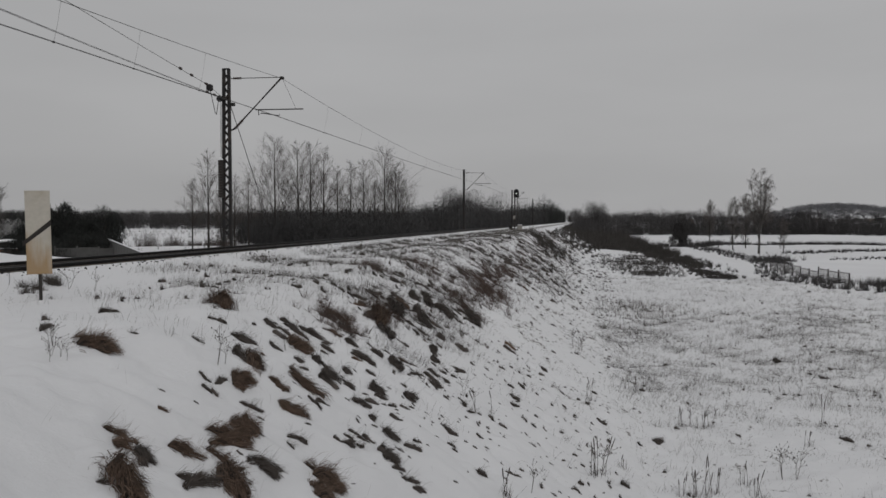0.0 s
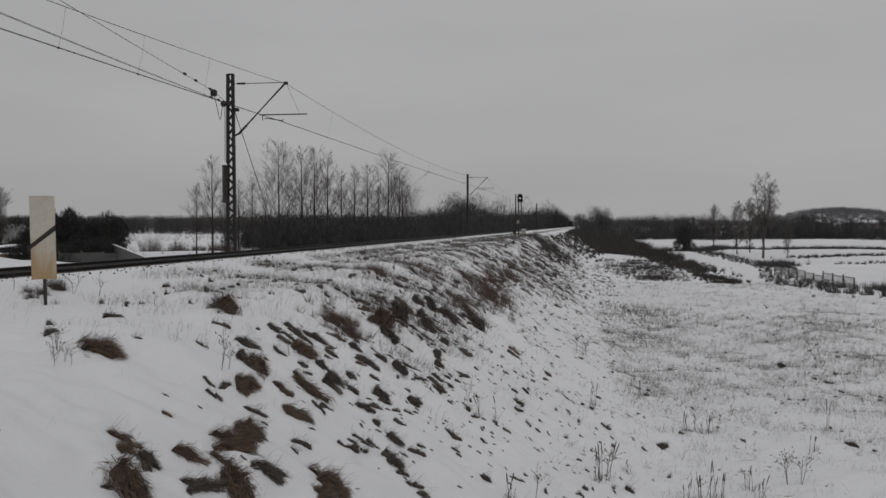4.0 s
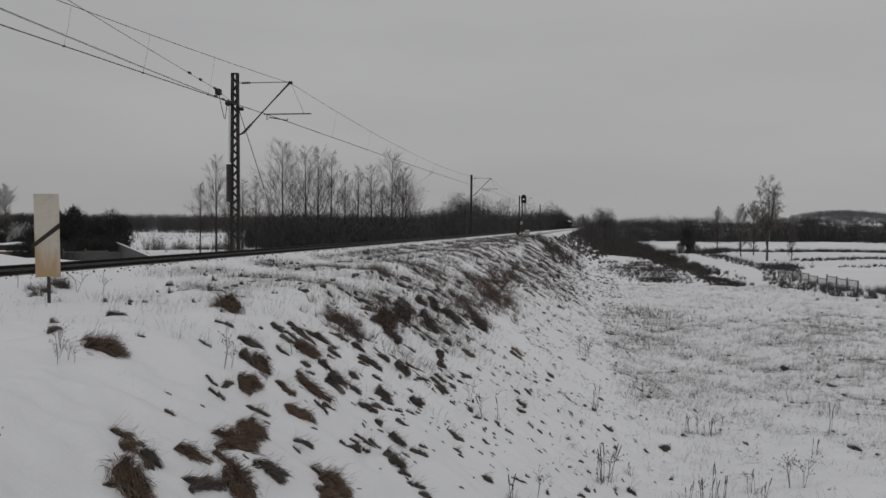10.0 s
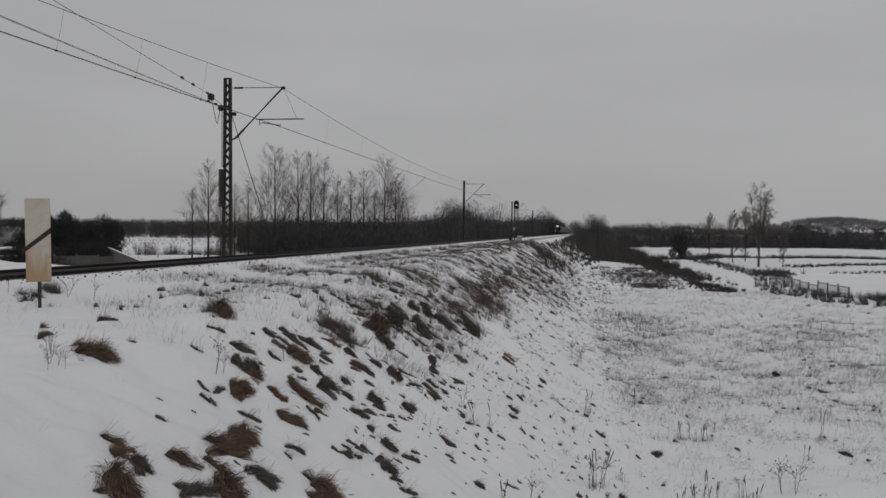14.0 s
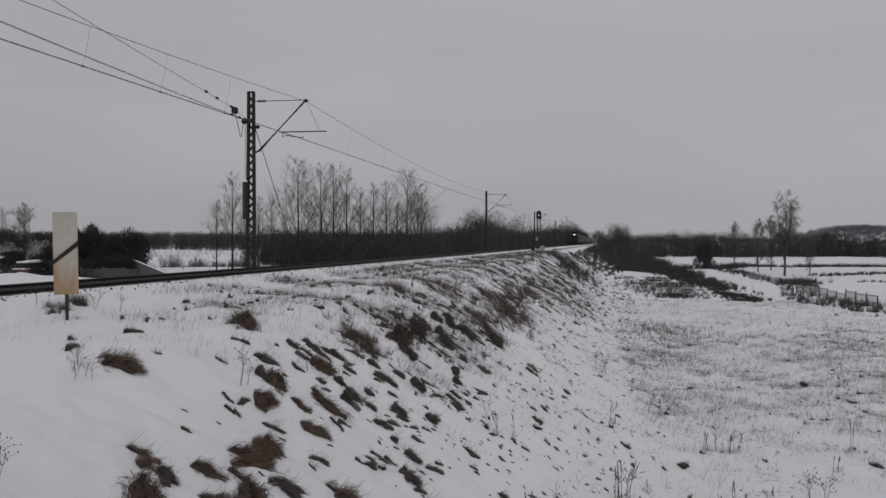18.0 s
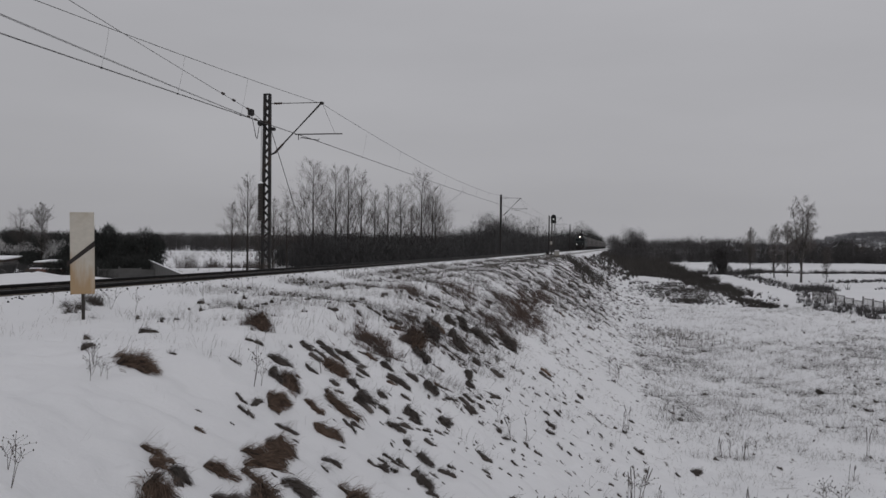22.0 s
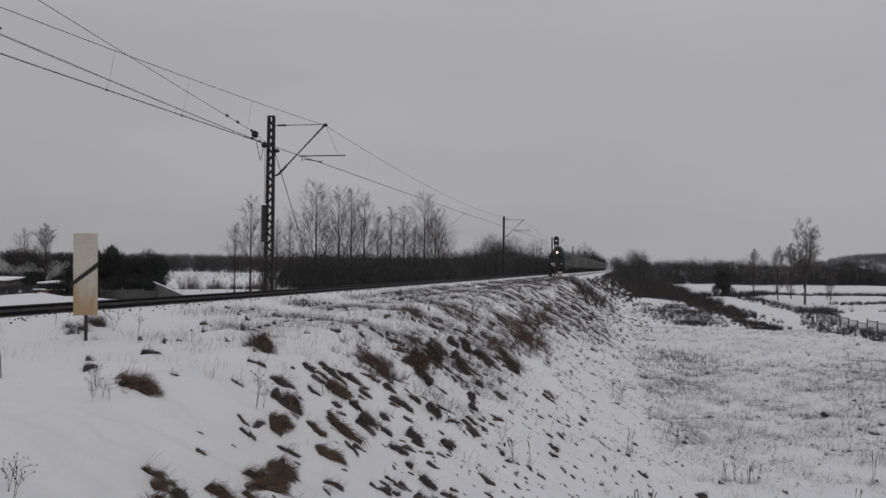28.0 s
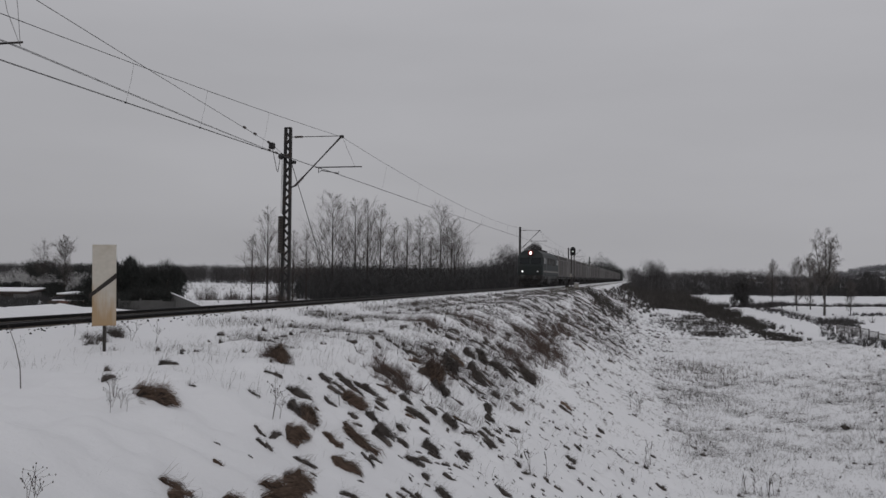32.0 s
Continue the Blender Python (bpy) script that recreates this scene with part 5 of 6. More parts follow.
    q = 5 * np.arange(k)[:, None] + len(v1)
    f2 = np.concatenate([q + c for c in ([0, 1, 3], [0, 3, 2], [2, 3, 4])])
    return (v0, f0), (np.concatenate([v1, v2]), np.concatenate([f1, f2]))


def mat_arrays(seed, length, width, height, blades, strays, coarse=1.0, stray_long=0.32, lobes=3):
    """A tuft of several wisps of unlike length, side by side and over one another."""
    r = np.random.default_rng(seed)
    out = [[[], [], 0], [[], [], 0]]
    for k in range(lobes):
        one = lobes == 1
        l = length * (1 if one else r.uniform(0.5, 0.85))
        w = width * (1 if one else r.uniform(0.45, 0.72))
        h = height * (1 if one else r.uniform(0.6, 1.08))
        dx = 0 if one else (length - l) * ((k / (lobes - 1) - 0.5) * 0.9 + r.normal(0, 0.12))
        dy = 0 if one else width * r.normal(0, 0.24)
        turn = 0 if one else r.normal(0, 0.2)
        c, q = math.cos(turn), math.sin(turn)
        for got, (v, f) in zip(out, lobe_arrays(r, l, w, h, blades // lobes, strays // lobes + 1, coarse, stray_long)):
            got[0].append(np.column_stack([v[:, 0] * c - v[:, 1] * q + dx, v[:, 0] * q + v[:, 1] * c + dy, v[:, 2]]))
            got[1].append(f + got[2])
            got[2] += len(v)
    return [(np.concatenate(g[0]), np.concatenate(g[1])) for g in out]


TUFT_LABEL = {"b": "brown dead grass tuft bent down the snowy slope", "d": "small dark tuft of dead grass in snow"}
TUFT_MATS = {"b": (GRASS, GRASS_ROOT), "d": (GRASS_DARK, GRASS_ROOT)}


def plant_tufts():
    for i, (kind, s, n, length, turn, w) in enumerate(TUFT_ROWS):
        p = at(s, n)
        e = max(0.25, 0.4 * length)
        h = land_z(np.array([p.x - e, p.x + e, p.x, p.x]), np.array([p.y, p.y, p.y - e, p.y + e]))
        up = Vector(((h[0] - h[1]) / (2 * e), (h[2] - h[3]) / (2 * e), 1)).normalized()
        c, q = math.cos(radians(turn)), math.sin(radians(turn))
        fall = Vector((UY * c + UX * q, -UX * c + UY * q, 0))
        fall = (fall - up * fall.dot(up)).normalized()
        m = Matrix((fall, up.cross(fall), up)).transposed().to_4x4()
        z = float(land_z(np.array([p.x]), np.array([p.y]))[0])
        away = math.hypot(p.x, p.y)
        flat = n > 11.5
        if 13.4 < s < 17.5 and n < 8.2:
            w = 1.25 * w
        if abs(turn) > 40 and n < 7:
            length = min(length, 2.6 * w + 0.12)
        if flat:
            length, w = min(length, 2.4 * w), 0.75 * w
        big = w > 0.11
        under, over = mat_arrays(500 + i, 1.08 * length, 1.42 * w, 0.82 * w, int(min(900, 160 + 7000 * length * w)), (60 if flat else 36 if kind == "d" else 44) + int(140 * w), max(1.0, away / 11), min(0.42, 0.14 + 0.8 * w), 1 if w < 0.06 else 2 if w < 0.1 else 3 if w < 0.16 else 4)
        tuft = thing("grass_tuft", TUFT_LABEL[kind] if big else "small dark wisp of dead grass in snow", "grass tuft", "grass tufts on the slope", m=Matrix.Translation((p.x, p.y, z)) @ m)
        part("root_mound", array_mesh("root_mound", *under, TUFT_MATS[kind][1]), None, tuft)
        part("grass_head", array_mesh("grass_head", *over, TUFT_MATS[kind][0]), None, tuft)


plant_tufts()


def blade_field(name, label, foot, height, fall, lean, width, mat, seed):
    """Grass blades in one object: foot (k, 2), height (k,), fall: how far the tip drops to the slope's side."""
    r = np.random.default_rng(seed)
    k = len(foot)
    z = ground_z(foot[:, 0], foot[:, 1]) - 0.02
    base = np.column_stack([foot, z])
    d = r.normal(0, lean, (k, 2)) * height[:, None] + fall[:, None] * height[:, None] * np.array([UY, -UX])
    mid = base + np.column_stack([0.5 * d, 0.62 * height])
    tip = base + np.column_stack([1.3 * d, height * (1 - 0.85 * np.clip(np.abs(fall), 0, 1.2))])
    a = r.uniform(0, 2 * math.pi, k)
    w = width * r.uniform(0.5, 1.4, k) * np.interp(foot[:, 1], (8, 40), (0.5, 1.25))
    side = np.column_stack([np.cos(a) * w, np.sin(a) * w, 0 * w])
    v = np.stack([base - side, base + side, mid - side * 0.8, mid + side * 0.8, tip], 1).reshape(-1, 3)
    q = 5 * np.arange(k)[:, None]
    f = np.concatenate([q + [0, 1, 3], q + [0, 3, 2], q + [2, 3, 4]])
    return tagged(new(name, array_mesh(name, v, f, mat)), label, "grass", kind="stuff")


def spread(seed, count, per, rs, rn, pick):
    """Clusters of blade feet: pick(r, count) gives s and n; per blades about each, over rs along and rn across the track."""
    r = np.random.default_rng(seed)
    s, n = pick(r, count)
    s, n = np.repeat(s, per), np.repeat(n, per)
    s, n = s + r.normal(0, rs, len(s)), n + r.normal(0, rn, len(n))
    return np.column_stack([OX + s * UX + n * UY, s * UY - n * UX])


def lay(s, n):
    return OX + s * UX + n * UY, s * UY - n * UX


CLUMPS = []
for k in range(6):
    lo, hi = mat_arrays(40 + k, 1.0, (0.5, 0.75, 0.4)[k % 3], (0.34, 0.42, 0.3)[k % 3], 90, 14, 3.4, 0.75, 2)
    CLUMPS.append((np.concatenate([lo[0], hi[0]]), np.concatenate([lo[1], hi[1] + len(lo[0])])))


def clump_field(name, label, s, n, size, mat, seed, streak=(0.72, 1.0, 1.5), wild=0.45):
    """Whole clumps of grass set on the slope, blades downhill; one object."""
    r = np.random.default_rng(seed)
    x, y = lay(s, n)
    e = 0.3
    gx = (ground_z(x + e, y) - ground_z(x - e, y)) / (2 * e)
    gy = (ground_z(x, y + e) - ground_z(x, y - e)) / (2 * e)
    z = ground_z(x, y)
    turn = r.normal(0, wild, len(s)) - radians(9.48)
    vs, fs, k = [], [], 0
    for i in range(len(s)):
        v, f = CLUMPS[i % 6]
        c, q = math.cos(turn[i]), math.sin(turn[i])
        w = v * (size[i] * streak[0], size[i] * streak[1], size[i] * streak[2])
        px, py = w[:, 0] * c - w[:, 1] * q, w[:, 0] * q + w[:, 1] * c
        vs.append(np.column_stack([x[i] + px, y[i] + py, z[i] + w[:, 2] + gx[i] * px + gy[i] * py]))
        fs.append(f + k)
        k += len(v)
    return tagged(new(name, array_mesh(name, np.concatenate(vs), np.concatenate(fs), mat)), label, "grass", kind="stuff")


def grow_grass():
    r = np.random.default_rng(77)

    def slope(q, count):
        s = 10 + 150 * q.uniform(0, 1, count * 6) ** 1.6
        d = -1.2 + 7.0 * q.uniform(0, 1, count * 6) ** 1.5
        x, y = lay(s, crest(s) + d)
        dense = (0.9 * sstep(11, 17, s) + 0.04) * (1 - 0.5 * sstep(21, 27, s)) * (1 - 0.5 * sstep(42, 75, s))
        keep = (0.6 * ripple(x, y, 2.2) + 0.5 * ripple(x, y, 9.0) + q.normal(0, 0.8, len(s)) > 0.3) & (q.uniform(size=len(s)) < dense * sstep(-1.0, 0.5, d) * (0.05 + 0.95 * sstep(2.3 + 3.4 * sstep(32, 60, s), 1.1 + 2.4 * sstep(32, 60, s), d)))
        return s[keep][:count], (crest(s) + d)[keep][:count]

    q = np.random.default_rng(1)
    s, n = slope(q, 2900)
    size = (0.08 + 0.34 * q.uniform(0, 1, len(s)) ** 2) * np.interp(s, (12, 30, 120), (0.66, 1.05, 1.7))
    brown = q.uniform(size=len(s)) < 0.12
    clump_field("slope_grass", "dark dead grass clumps lying down the snowy slope", s[~brown], n[~brown], size[~brown], GRASS_DARK, 1, (1.15, 0.8, 1.0), 0.55)
    clump_field("slope_grass_brown", "brown dead grass clumps lying down the slope", s[brown], n[brown], size[brown], GRASS, 2, (1.15, 0.8, 1.0), 0.55)

    def brow(q, count):
        s, n = slope(q, count * 2)
        far = q.uniform(size=len(s)) < sstep(14, 24, s)
        return s[far][:count], n[far][:count]

    f = spread(9, 4200, 12, 0.16, 0.26, brow)
    blade_field("slope_fine_grass", "fine grey dead grass standing on the slope", f, r.uniform(0.12, 0.36, len(f)), r.uniform(0.2, 0.9, len(f)), 0.45, 0.0032, GRASS_DARK, 9)

    def shoulder(q, count):
        s = 12 + 115 * q.uniform(0, 1, count * 4) ** 1.25
        n = 2.2 + (crest(s) - 2.6) * q.uniform(0, 1, count * 4)
        x, y = lay(s, n)
        keep = (ripple(x, y, 4.0) + q.normal(0, 0.7, len(s)) > 0.15) & (q.uniform(size=len(s)) < 0.1 + 0.9 * sstep(12, 24, s))
        return s[keep][:count], n[keep][:count]

    f = spread(3, 8000, 9, 0.16, 0.14, shoulder)
    blade_field("shoulder_grass", "thin dry grass poking through snow beside track", f, r.uniform(0.05, 0.27, len(f)), r.uniform(-0.1, 0.5, len(f)), 0.45, 0.0026, GREY_GRASS, 3)
    q = np.random.default_rng(8)
    s, n = shoulder(q, 900)
    clump_field("shoulder_tufts", "small dark grass clumps on the snowy shoulder", s, n, q.uniform(0.06, 0.24, len(s)), GRASS_DARK, 8)

    def field(q, count):
        s = 14 + 75 * q.uniform(0, 1, count * 4) ** 1.1
        n = crest(s) + 6.2 + 36 * q.uniform(0, 1, count * 4)
        x, y = lay(s, n)
        keep = (0.8 * ripple(x, y, 1.6) + 0.5 * ripple(x, y, 9.0) + q.normal(0, 0.9, len(s)) > 0.3) & (x < 0.50 * y + 12) & (q.uniform(size=len(s)) < (0.2 + 0.8 * sstep(62, 40, y)) * (0.28 + 0.72 * sstep(19, 33, y)))
        return s[keep][:count], n[keep][:count]

    f = spread(4, 15000, 8, 0.17, 0.17, field)
    blade_field("field_grass", "sparse dry grass standing in the snowy field", f, r.uniform(0.06, 0.36, len(f)), r.uniform(-0.3, 0.6, len(f)), 0.5, 0.0030, GREY_GRASS, 4)
    f = spread(14, 26000, 5, 0.3, 0.3, field)
    blade_field("field_stubble", "short dry grass tips pricking through the snow", f, r.uniform(0.03, 0.11, len(f)), r.uniform(-0.3, 0.6, len(f)), 0.7, 0.0042, GREY_GRASS, 15)
    f = spread(5, 300, 9, 0.2, 0.2, field)
    blade_field("field_stalks", "tall dark dry weed stalks in the snow", f, r.uniform(0.25, 0.75, len(f)), r.uniform(-0.1, 0.3, len(f)), 0.22, 0.0032, GRASS_DARK, 5)
    q = np.random.default_rng(6)
    s, n = field(q, 1300)
    clump_field("field_tufts", "small dark grass clumps bent over in snow", s, n, 0.05 + 0.22 * q.uniform(0, 1, len(s)) ** 2, GRASS_DARK, 6, (0.9, 1.1, 1.2), 1.2)
    s = 15 + 85 * q.uniform(0, 1, 1700) ** 0.45
    n = crest(s) + 1.2 + 7.3 * q.uniform(0, 1, len(s)) ** 1.4
    clump_field("slope_foot_tufts", "small dark grass clumps on the lower slope", s, n, (0.05 + 0.14 * q.uniform(0, 1, len(s)) ** 2) * np.interp(s, (12, 60), (0.8, 1.4)), GRASS_DARK, 7, (1.0, 1.0, 1.2), 0.9)
    s = 11.5 + 15 * q.uniform(0, 1, 300) ** 0.9
    n = q.uniform(8.9, 13.0, len(s))
    clump_field("slope_wisps", "small dark wisps of grass on the lower snow slope", s, n, 0.05 + 0.15 * q.uniform(0, 1, len(s)) ** 2, GRASS_DARK, 17, (1.0, 0.9, 1.2), 0.8)
    ss, nn = q.normal(57.5, 3.4, 900), q.normal(16.0, 1.5, 900)
    x, y = lay(ss, nn)
    blade_field("grass_patch", "patch of thin grey grass in the snowy field", np.column_stack([x, y]), q.uniform(0.15, 0.5, 900), q.uniform(-0.1, 0.2, 900), 0.3, 0.008, STRAW, 61)

    for k, (s, n, ls, ln, cnt, h) in enumerate(((36.0, 8.5, 2.0, 0.5, 125, 0.58), (41.5, 7.8, 2.0, 0.4, 64, 0.5), (47, 8.1, 1.8, 0.35, 36, 0.55), (30.0, 8.2, 0.8, 0.35, 34, 0.5), (27.4, 8.85, 0.35, 0.22, 26, 0.45),
                                            (20.6, 7.75, 0.6, 0.3, 48, 0.36), (18.4, 7.3, 0.45, 0.25, 60, 0.3), (17.6, 7.75, 0.35, 0.2, 30, 0.28), (32, 6.7, 1.0, 0.4, 22, 0.7), (24, 8.0, 0.8, 0.4, 12, 0.35), (60, 7.8, 4, 0.4, 34, 0.5),
                                            (26.6, 6.1, 0.5, 0.25, 26, 0.45), (15.6, 6.15, 0.12, 0.15, 22, 0.28), (16.45, 2.55, 0.05, 0.06, 9, 0.3), (16.55, 2.3, 0.06, 0.07, 10, 0.3), (15.75, 2.6, 0.1, 0.12, 14, 0.26), (15.2, 2.83, 0.12, 0.16, 12, 0.22))):
        q = np.random.default_rng(200 + k)
        ss, nn = s + q.normal(0, ls, cnt), n + q.normal(0, ln, cnt)
        x, y = lay(ss, nn)
        scrub("slope_brush", "reddish brown twiggy brush on the embankment slope" if n > 4 else "dark dead plants standing beside the board", np.column_stack([x, y]), q.uniform(0.4, 1.1, cnt) * h, 34, BRUSH if n > 4 else GRASS_DARK, 210 + k, 0.42, 0.0028 + 0.00009 * s)

    def near(q, count):
        s = 6 + 14 * q.uniform(0, 1, count) ** 0.7
        return s, 3.0 + 8 * q.uniform(0, 1, count)

    f = spread(7, 60, 4, 0.08, 0.08, near)
    blade_field("crest_grass", "single thin dead grass stems on the smooth snow", f, r.uniform(0.05, 0.28, len(f)), r.uniform(0, 0.5, len(f)), 0.45, 0.0013, STRAW, 7)


grow_grass()

# ---- single weeds ----


def weed_geo(seed, height):
    """A dry branching weed with small seed heads."""
    r = random.Random(seed)
    g = Geo()
    for stem in range(r.choice((2, 3, 4))):
        a = r.uniform(0, 6.28)
        lean = r.uniform(0.05, 0.3)
        h = height * r.uniform(0.6, 1.0)
        top = Vector((lean * h * math.cos(a), lean * h * math.sin(a), h))
        line = [Vector((0, 0, -0.04)), top * 0.5 + Vector((r.gauss(0, 0.02), r.gauss(0, 0.02), 0.02)), top]
        g.tube(line, [0.0045, 0.0035, 0.002], 4, False)
        for _ in range(7):
            q = r.uniform(0.35, 1.0)
            o = line[0].lerp(line[1], q * 2) if q < 0.5 else line[1].lerp(line[2], q * 2 - 1)
            e = o + Vector((r.gauss(0, 0.09), r.gauss(0, 0.09), r.uniform(0.03, 0.13))) * (height / 0.5)
            g.tube([o, e], [0.0026, 0.0015], 3, False)
            g.lathe([(0.002, -0.012), (0.009, 0.0), (0.002, 0.014)], Matrix.Translation(e), 5)
    return g


WEEDS = [weed_geo(k, 0.5).mesh("dry_weed", GRASS_DARK) for k in range(5)]
BENT_STEM = Geo().tube([(0, 0, -0.05), (-0.03, 0.02, 0.25), (-0.10, 0.03, 0.5), (-0.21, 0.05, 0.74)], [0.007, 0.006, 0.005, 0.003], 5).mesh("dry_stem", GRASS_DARK)
for k, (s, n, h) in enumerate(((10.47, 5.33, 1.0), (10.29, 6.63, 0.55), (10.1, 6.75, 0.45), (11.92, 7.79, 1.0), (12.05, 7.83, 0.7), (14.73, 7.65, 0.7), (18.04, 10.0, 0.8), (17.78, 10.26, 0.8),
                               (18.49, 12.47, 1.3), (18.78, 12.64, 1.3), (34.39, 11.89, 1.6), (34.6, 12.1, 1.7), (35.46, 12.2, 1.5), (26.8, 15.25, 1.3), (27.24, 15.7, 1.4), (22.13, 16.75, 1.6),
                               (22.17, 17.06, 1.6), (19.74, 14.53, 1.2), (14.92, 11.5, 0.9), (10.33, 6.72, 0.5), (10.45, 6.55, 0.55), (10.6, 6.4, 0.5), (10.25, 6.85, 0.4), (7.36, 8.0, 0.7), (7.6, 7.78, 0.6), (16.1, 2.5, 0.9), (16.3, 2.9, 0.9), (15.6, 2.2, 0.8), (16.8, 3.1, 0.8), (29.3, 5.95, 1.6))):
    q = on_ground(s, n)
    weed = thing("dry_weed", "thin dry branching weed standing in the snow", "weed", "dry weeds", m=pose(q.x, q.y, q.z, rz=71 * k) @ Matrix.Scale(h, 4))
    part("stalk", BENT_STEM if k == 0 else WEEDS[k % 5], None, weed)



def stalk_geos(seed, height, count, wide):
    """Stiff dead flower stalks, each a stem that ends in a spike of seed, and the dry leaves at their feet."""
    r = random.Random(seed)
    stems = []
    for _ in range(count):
        o = Vector((r.uniform(-wide, wide), r.uniform(-wide, wide) * 0.5, -0.04))
        h = height * r.uniform(0.55, 1.0)
        top = o + Vector((r.gauss(0, 0.16) * h, r.gauss(0, 0.10) * h, h))
        bow = Vector((r.gauss(0, 0.015), r.gauss(0, 0.01), 0))
        line = [o.lerp(top, q) + bow * 4 * q * (1 - q) for q in (0, 0.35, 0.68, 0.74, 0.84, 0.95, 1.0)]
        stems.append(Geo().tube(line, [0.006, 0.005, 0.004, 0.011, 0.010, 0.009, 0.003], 5))
    g = Geo()
    for _ in range(count * 8):
        o = Vector((r.gauss(0, wide * 0.7 + 0.02), r.gauss(0, wide * 0.4 + 0.02), -0.02))
        g.tube([o, o + Vector((r.gauss(0, 0.08), r.gauss(0, 0.06), r.uniform(0.05, 0.22)))], [0.003, 0.001], 3, False)
    return stems, g


for k, (s, n, h, count, wide) in enumerate(((26.16, 14.92, 0.72, 3, 0.12), (26.3, 15.3, 0.5, 4, 0.3), (27.18, 15.77, 0.75, 4, 0.14), (18.18, 12.55, 0.80, 6, 0.13), (17.64, 10.30, 0.66, 1, 0.02), (18.51, 10.48, 0.62, 1, 0.02),
                                            (14.14, 11.19, 0.50, 3, 0.06), (19.94, 13.10, 0.38, 2, 0.04), (19.84, 14.65, 0.85, 5, 0.22), (20.53, 15.03, 0.95, 4, 0.16), (21.55, 15.85, 0.65, 3, 0.15), (31.0, 13.8, 0.75, 6, 0.4),
                                            (40.0, 22.0, 1.1, 2, 0.1), (28.45, 19.29, 1.1, 3, 0.15), (25.57, 18.14, 0.55, 3, 0.12), (29.96, 16.76, 0.5, 1, 0.03), (20.72, 15.87, 0.7, 4, 0.2), (19.46, 14.33, 0.6, 4, 0.2), (25.64, 12.39, 0.7, 4, 0.2))):
    q = on_ground(s, n)
    stalks = thing("dry_stalks", "stiff dark dead flower stalks standing in snow" if count > 1 else "single stiff dead flower stalk in the snow", "weed", "dry flower stalks", m=pose(q.x, q.y, q.z, rz=17 * (k % 5) - 30))
    stems, leaves = stalk_geos(900 + k, h, count, wide)
    for g in stems:
        part("stalk", g, GRASS_DARK, stalks)
    tagged(part("dry_leaves", leaves, GRASS_DARK, stalks), kind="stuff")

# ---- train ----
SMOKE = bpy.data.materials.new("thin_exhaust_smoke")
SMOKE.use_nodes = True
_t = SMOKE.node_tree
_b = _t.nodes["Principled BSDF"]
_b.inputs["Base Color"].default_value = (0.10, 0.095, 0.095, 1)
_b.inputs["Roughness"].default_value = 1.0
_b.inputs["Specular IOR Level"].default_value = 0.0
_n = _t.nodes.new("ShaderNodeTexNoise")
_n.inputs["Scale"].default_value = 1.6
_r = _t.nodes.new("ShaderNodeMapRange")
_r.inputs["From Min"].default_value, _r.inputs["From Max"].default_value, _r.inputs["To Min"].default_value, _r.inputs["To Max"].default_value = 0.3, 0.7, 0.05, 0.34
_t.links.new(_n.outputs["Fac"], _r.inputs["Value"])
_t.links.new(_r.outputs[0], _b.inputs["Alpha"])


def make_smoke():
    """A loose plume of small rounded puffs above the locomotive's stack."""
    r = random.Random(12)
    smoke = thing("exhaust_smoke", "thin dark exhaust smoke above the locomotive roof", "smoke", "train")
    for k in range(16):
        q = r.random()
        rad = 0.30 + 0.45 * q * r.uniform(0.7, 1.2)
        prof = [(rad * math.sin(math.pi * (i + 0.3) / 7.6), -rad * 0.8 * math.cos(math.pi * (i + 0.3) / 7.6)) for i in range(8)]
        g = Geo().lathe(prof, pose(r.gauss(-0.1, 0.45), 1.2 + 6.0 * q + r.gauss(0, 0.4), 4.20 + 0.45 * q + r.gauss(0, 0.16)), 12)
        part("puff", g, SMOKE, smoke, smooth=True)
    return smoke

LOCO_TEAL = material("dark_green_loco_paint", (0.010, 0.014, 0.0135), 0.45, var=0.3, scale=2, second=(0.02, 0.02, 0.02), scale2=0.7)
LOCO_SIDE = material("dull_teal_loco_paint", (0.016, 0.021, 0.021), 0.6, var=0.25, scale=2, second=(0.025, 0.026, 0.026), scale2=0.7)
UNDER = material("grimy_underframe", (0.022, 0.020, 0.019), 0.85, var=0.4, scale=4, second=(0.10, 0.10, 0.10), scale2=1.1)
# even dull red for the ring round the headlight
LAMP_RED = material("dull_red_lamp_ring", (0.13, 0.022, 0.018), 0.6, var=0.2)
CAB_GLASS = material("dark_cab_glass", (0.008, 0.010, 0.012), 0.12, var=0.1, spec=0.12)
HEADLIGHT = glow("lit_headlight", (1.0, 0.95, 0.86), 9.0)
MARKER = glow("lit_marker_lamp", (1.0, 0.98, 0.95), 2.0)
MARKER_DIM = glow("dim_marker_lamp", (0.6, 0.6, 0.6), 0.12)
WAGON_GREY = material("grey_wagon_panels", (0.140, 0.137, 0.135), 0.75, var=0.2, scale=1.5, second=(0.125, 0.117, 0.112), scale2=0.5)
WAGON_BROWN = material("brown_wagon_panels", (0.108, 0.103, 0.101), 0.75, var=0.25, scale=1.5, second=(0.10, 0.088, 0.082), scale2=0.5)
WAGON_PALE = material("pale_wagon_ends", (0.19, 0.185, 0.18), 0.75, var=0.2, scale=1.5, second=(0.22, 0.18, 0.16), scale2=0.6)


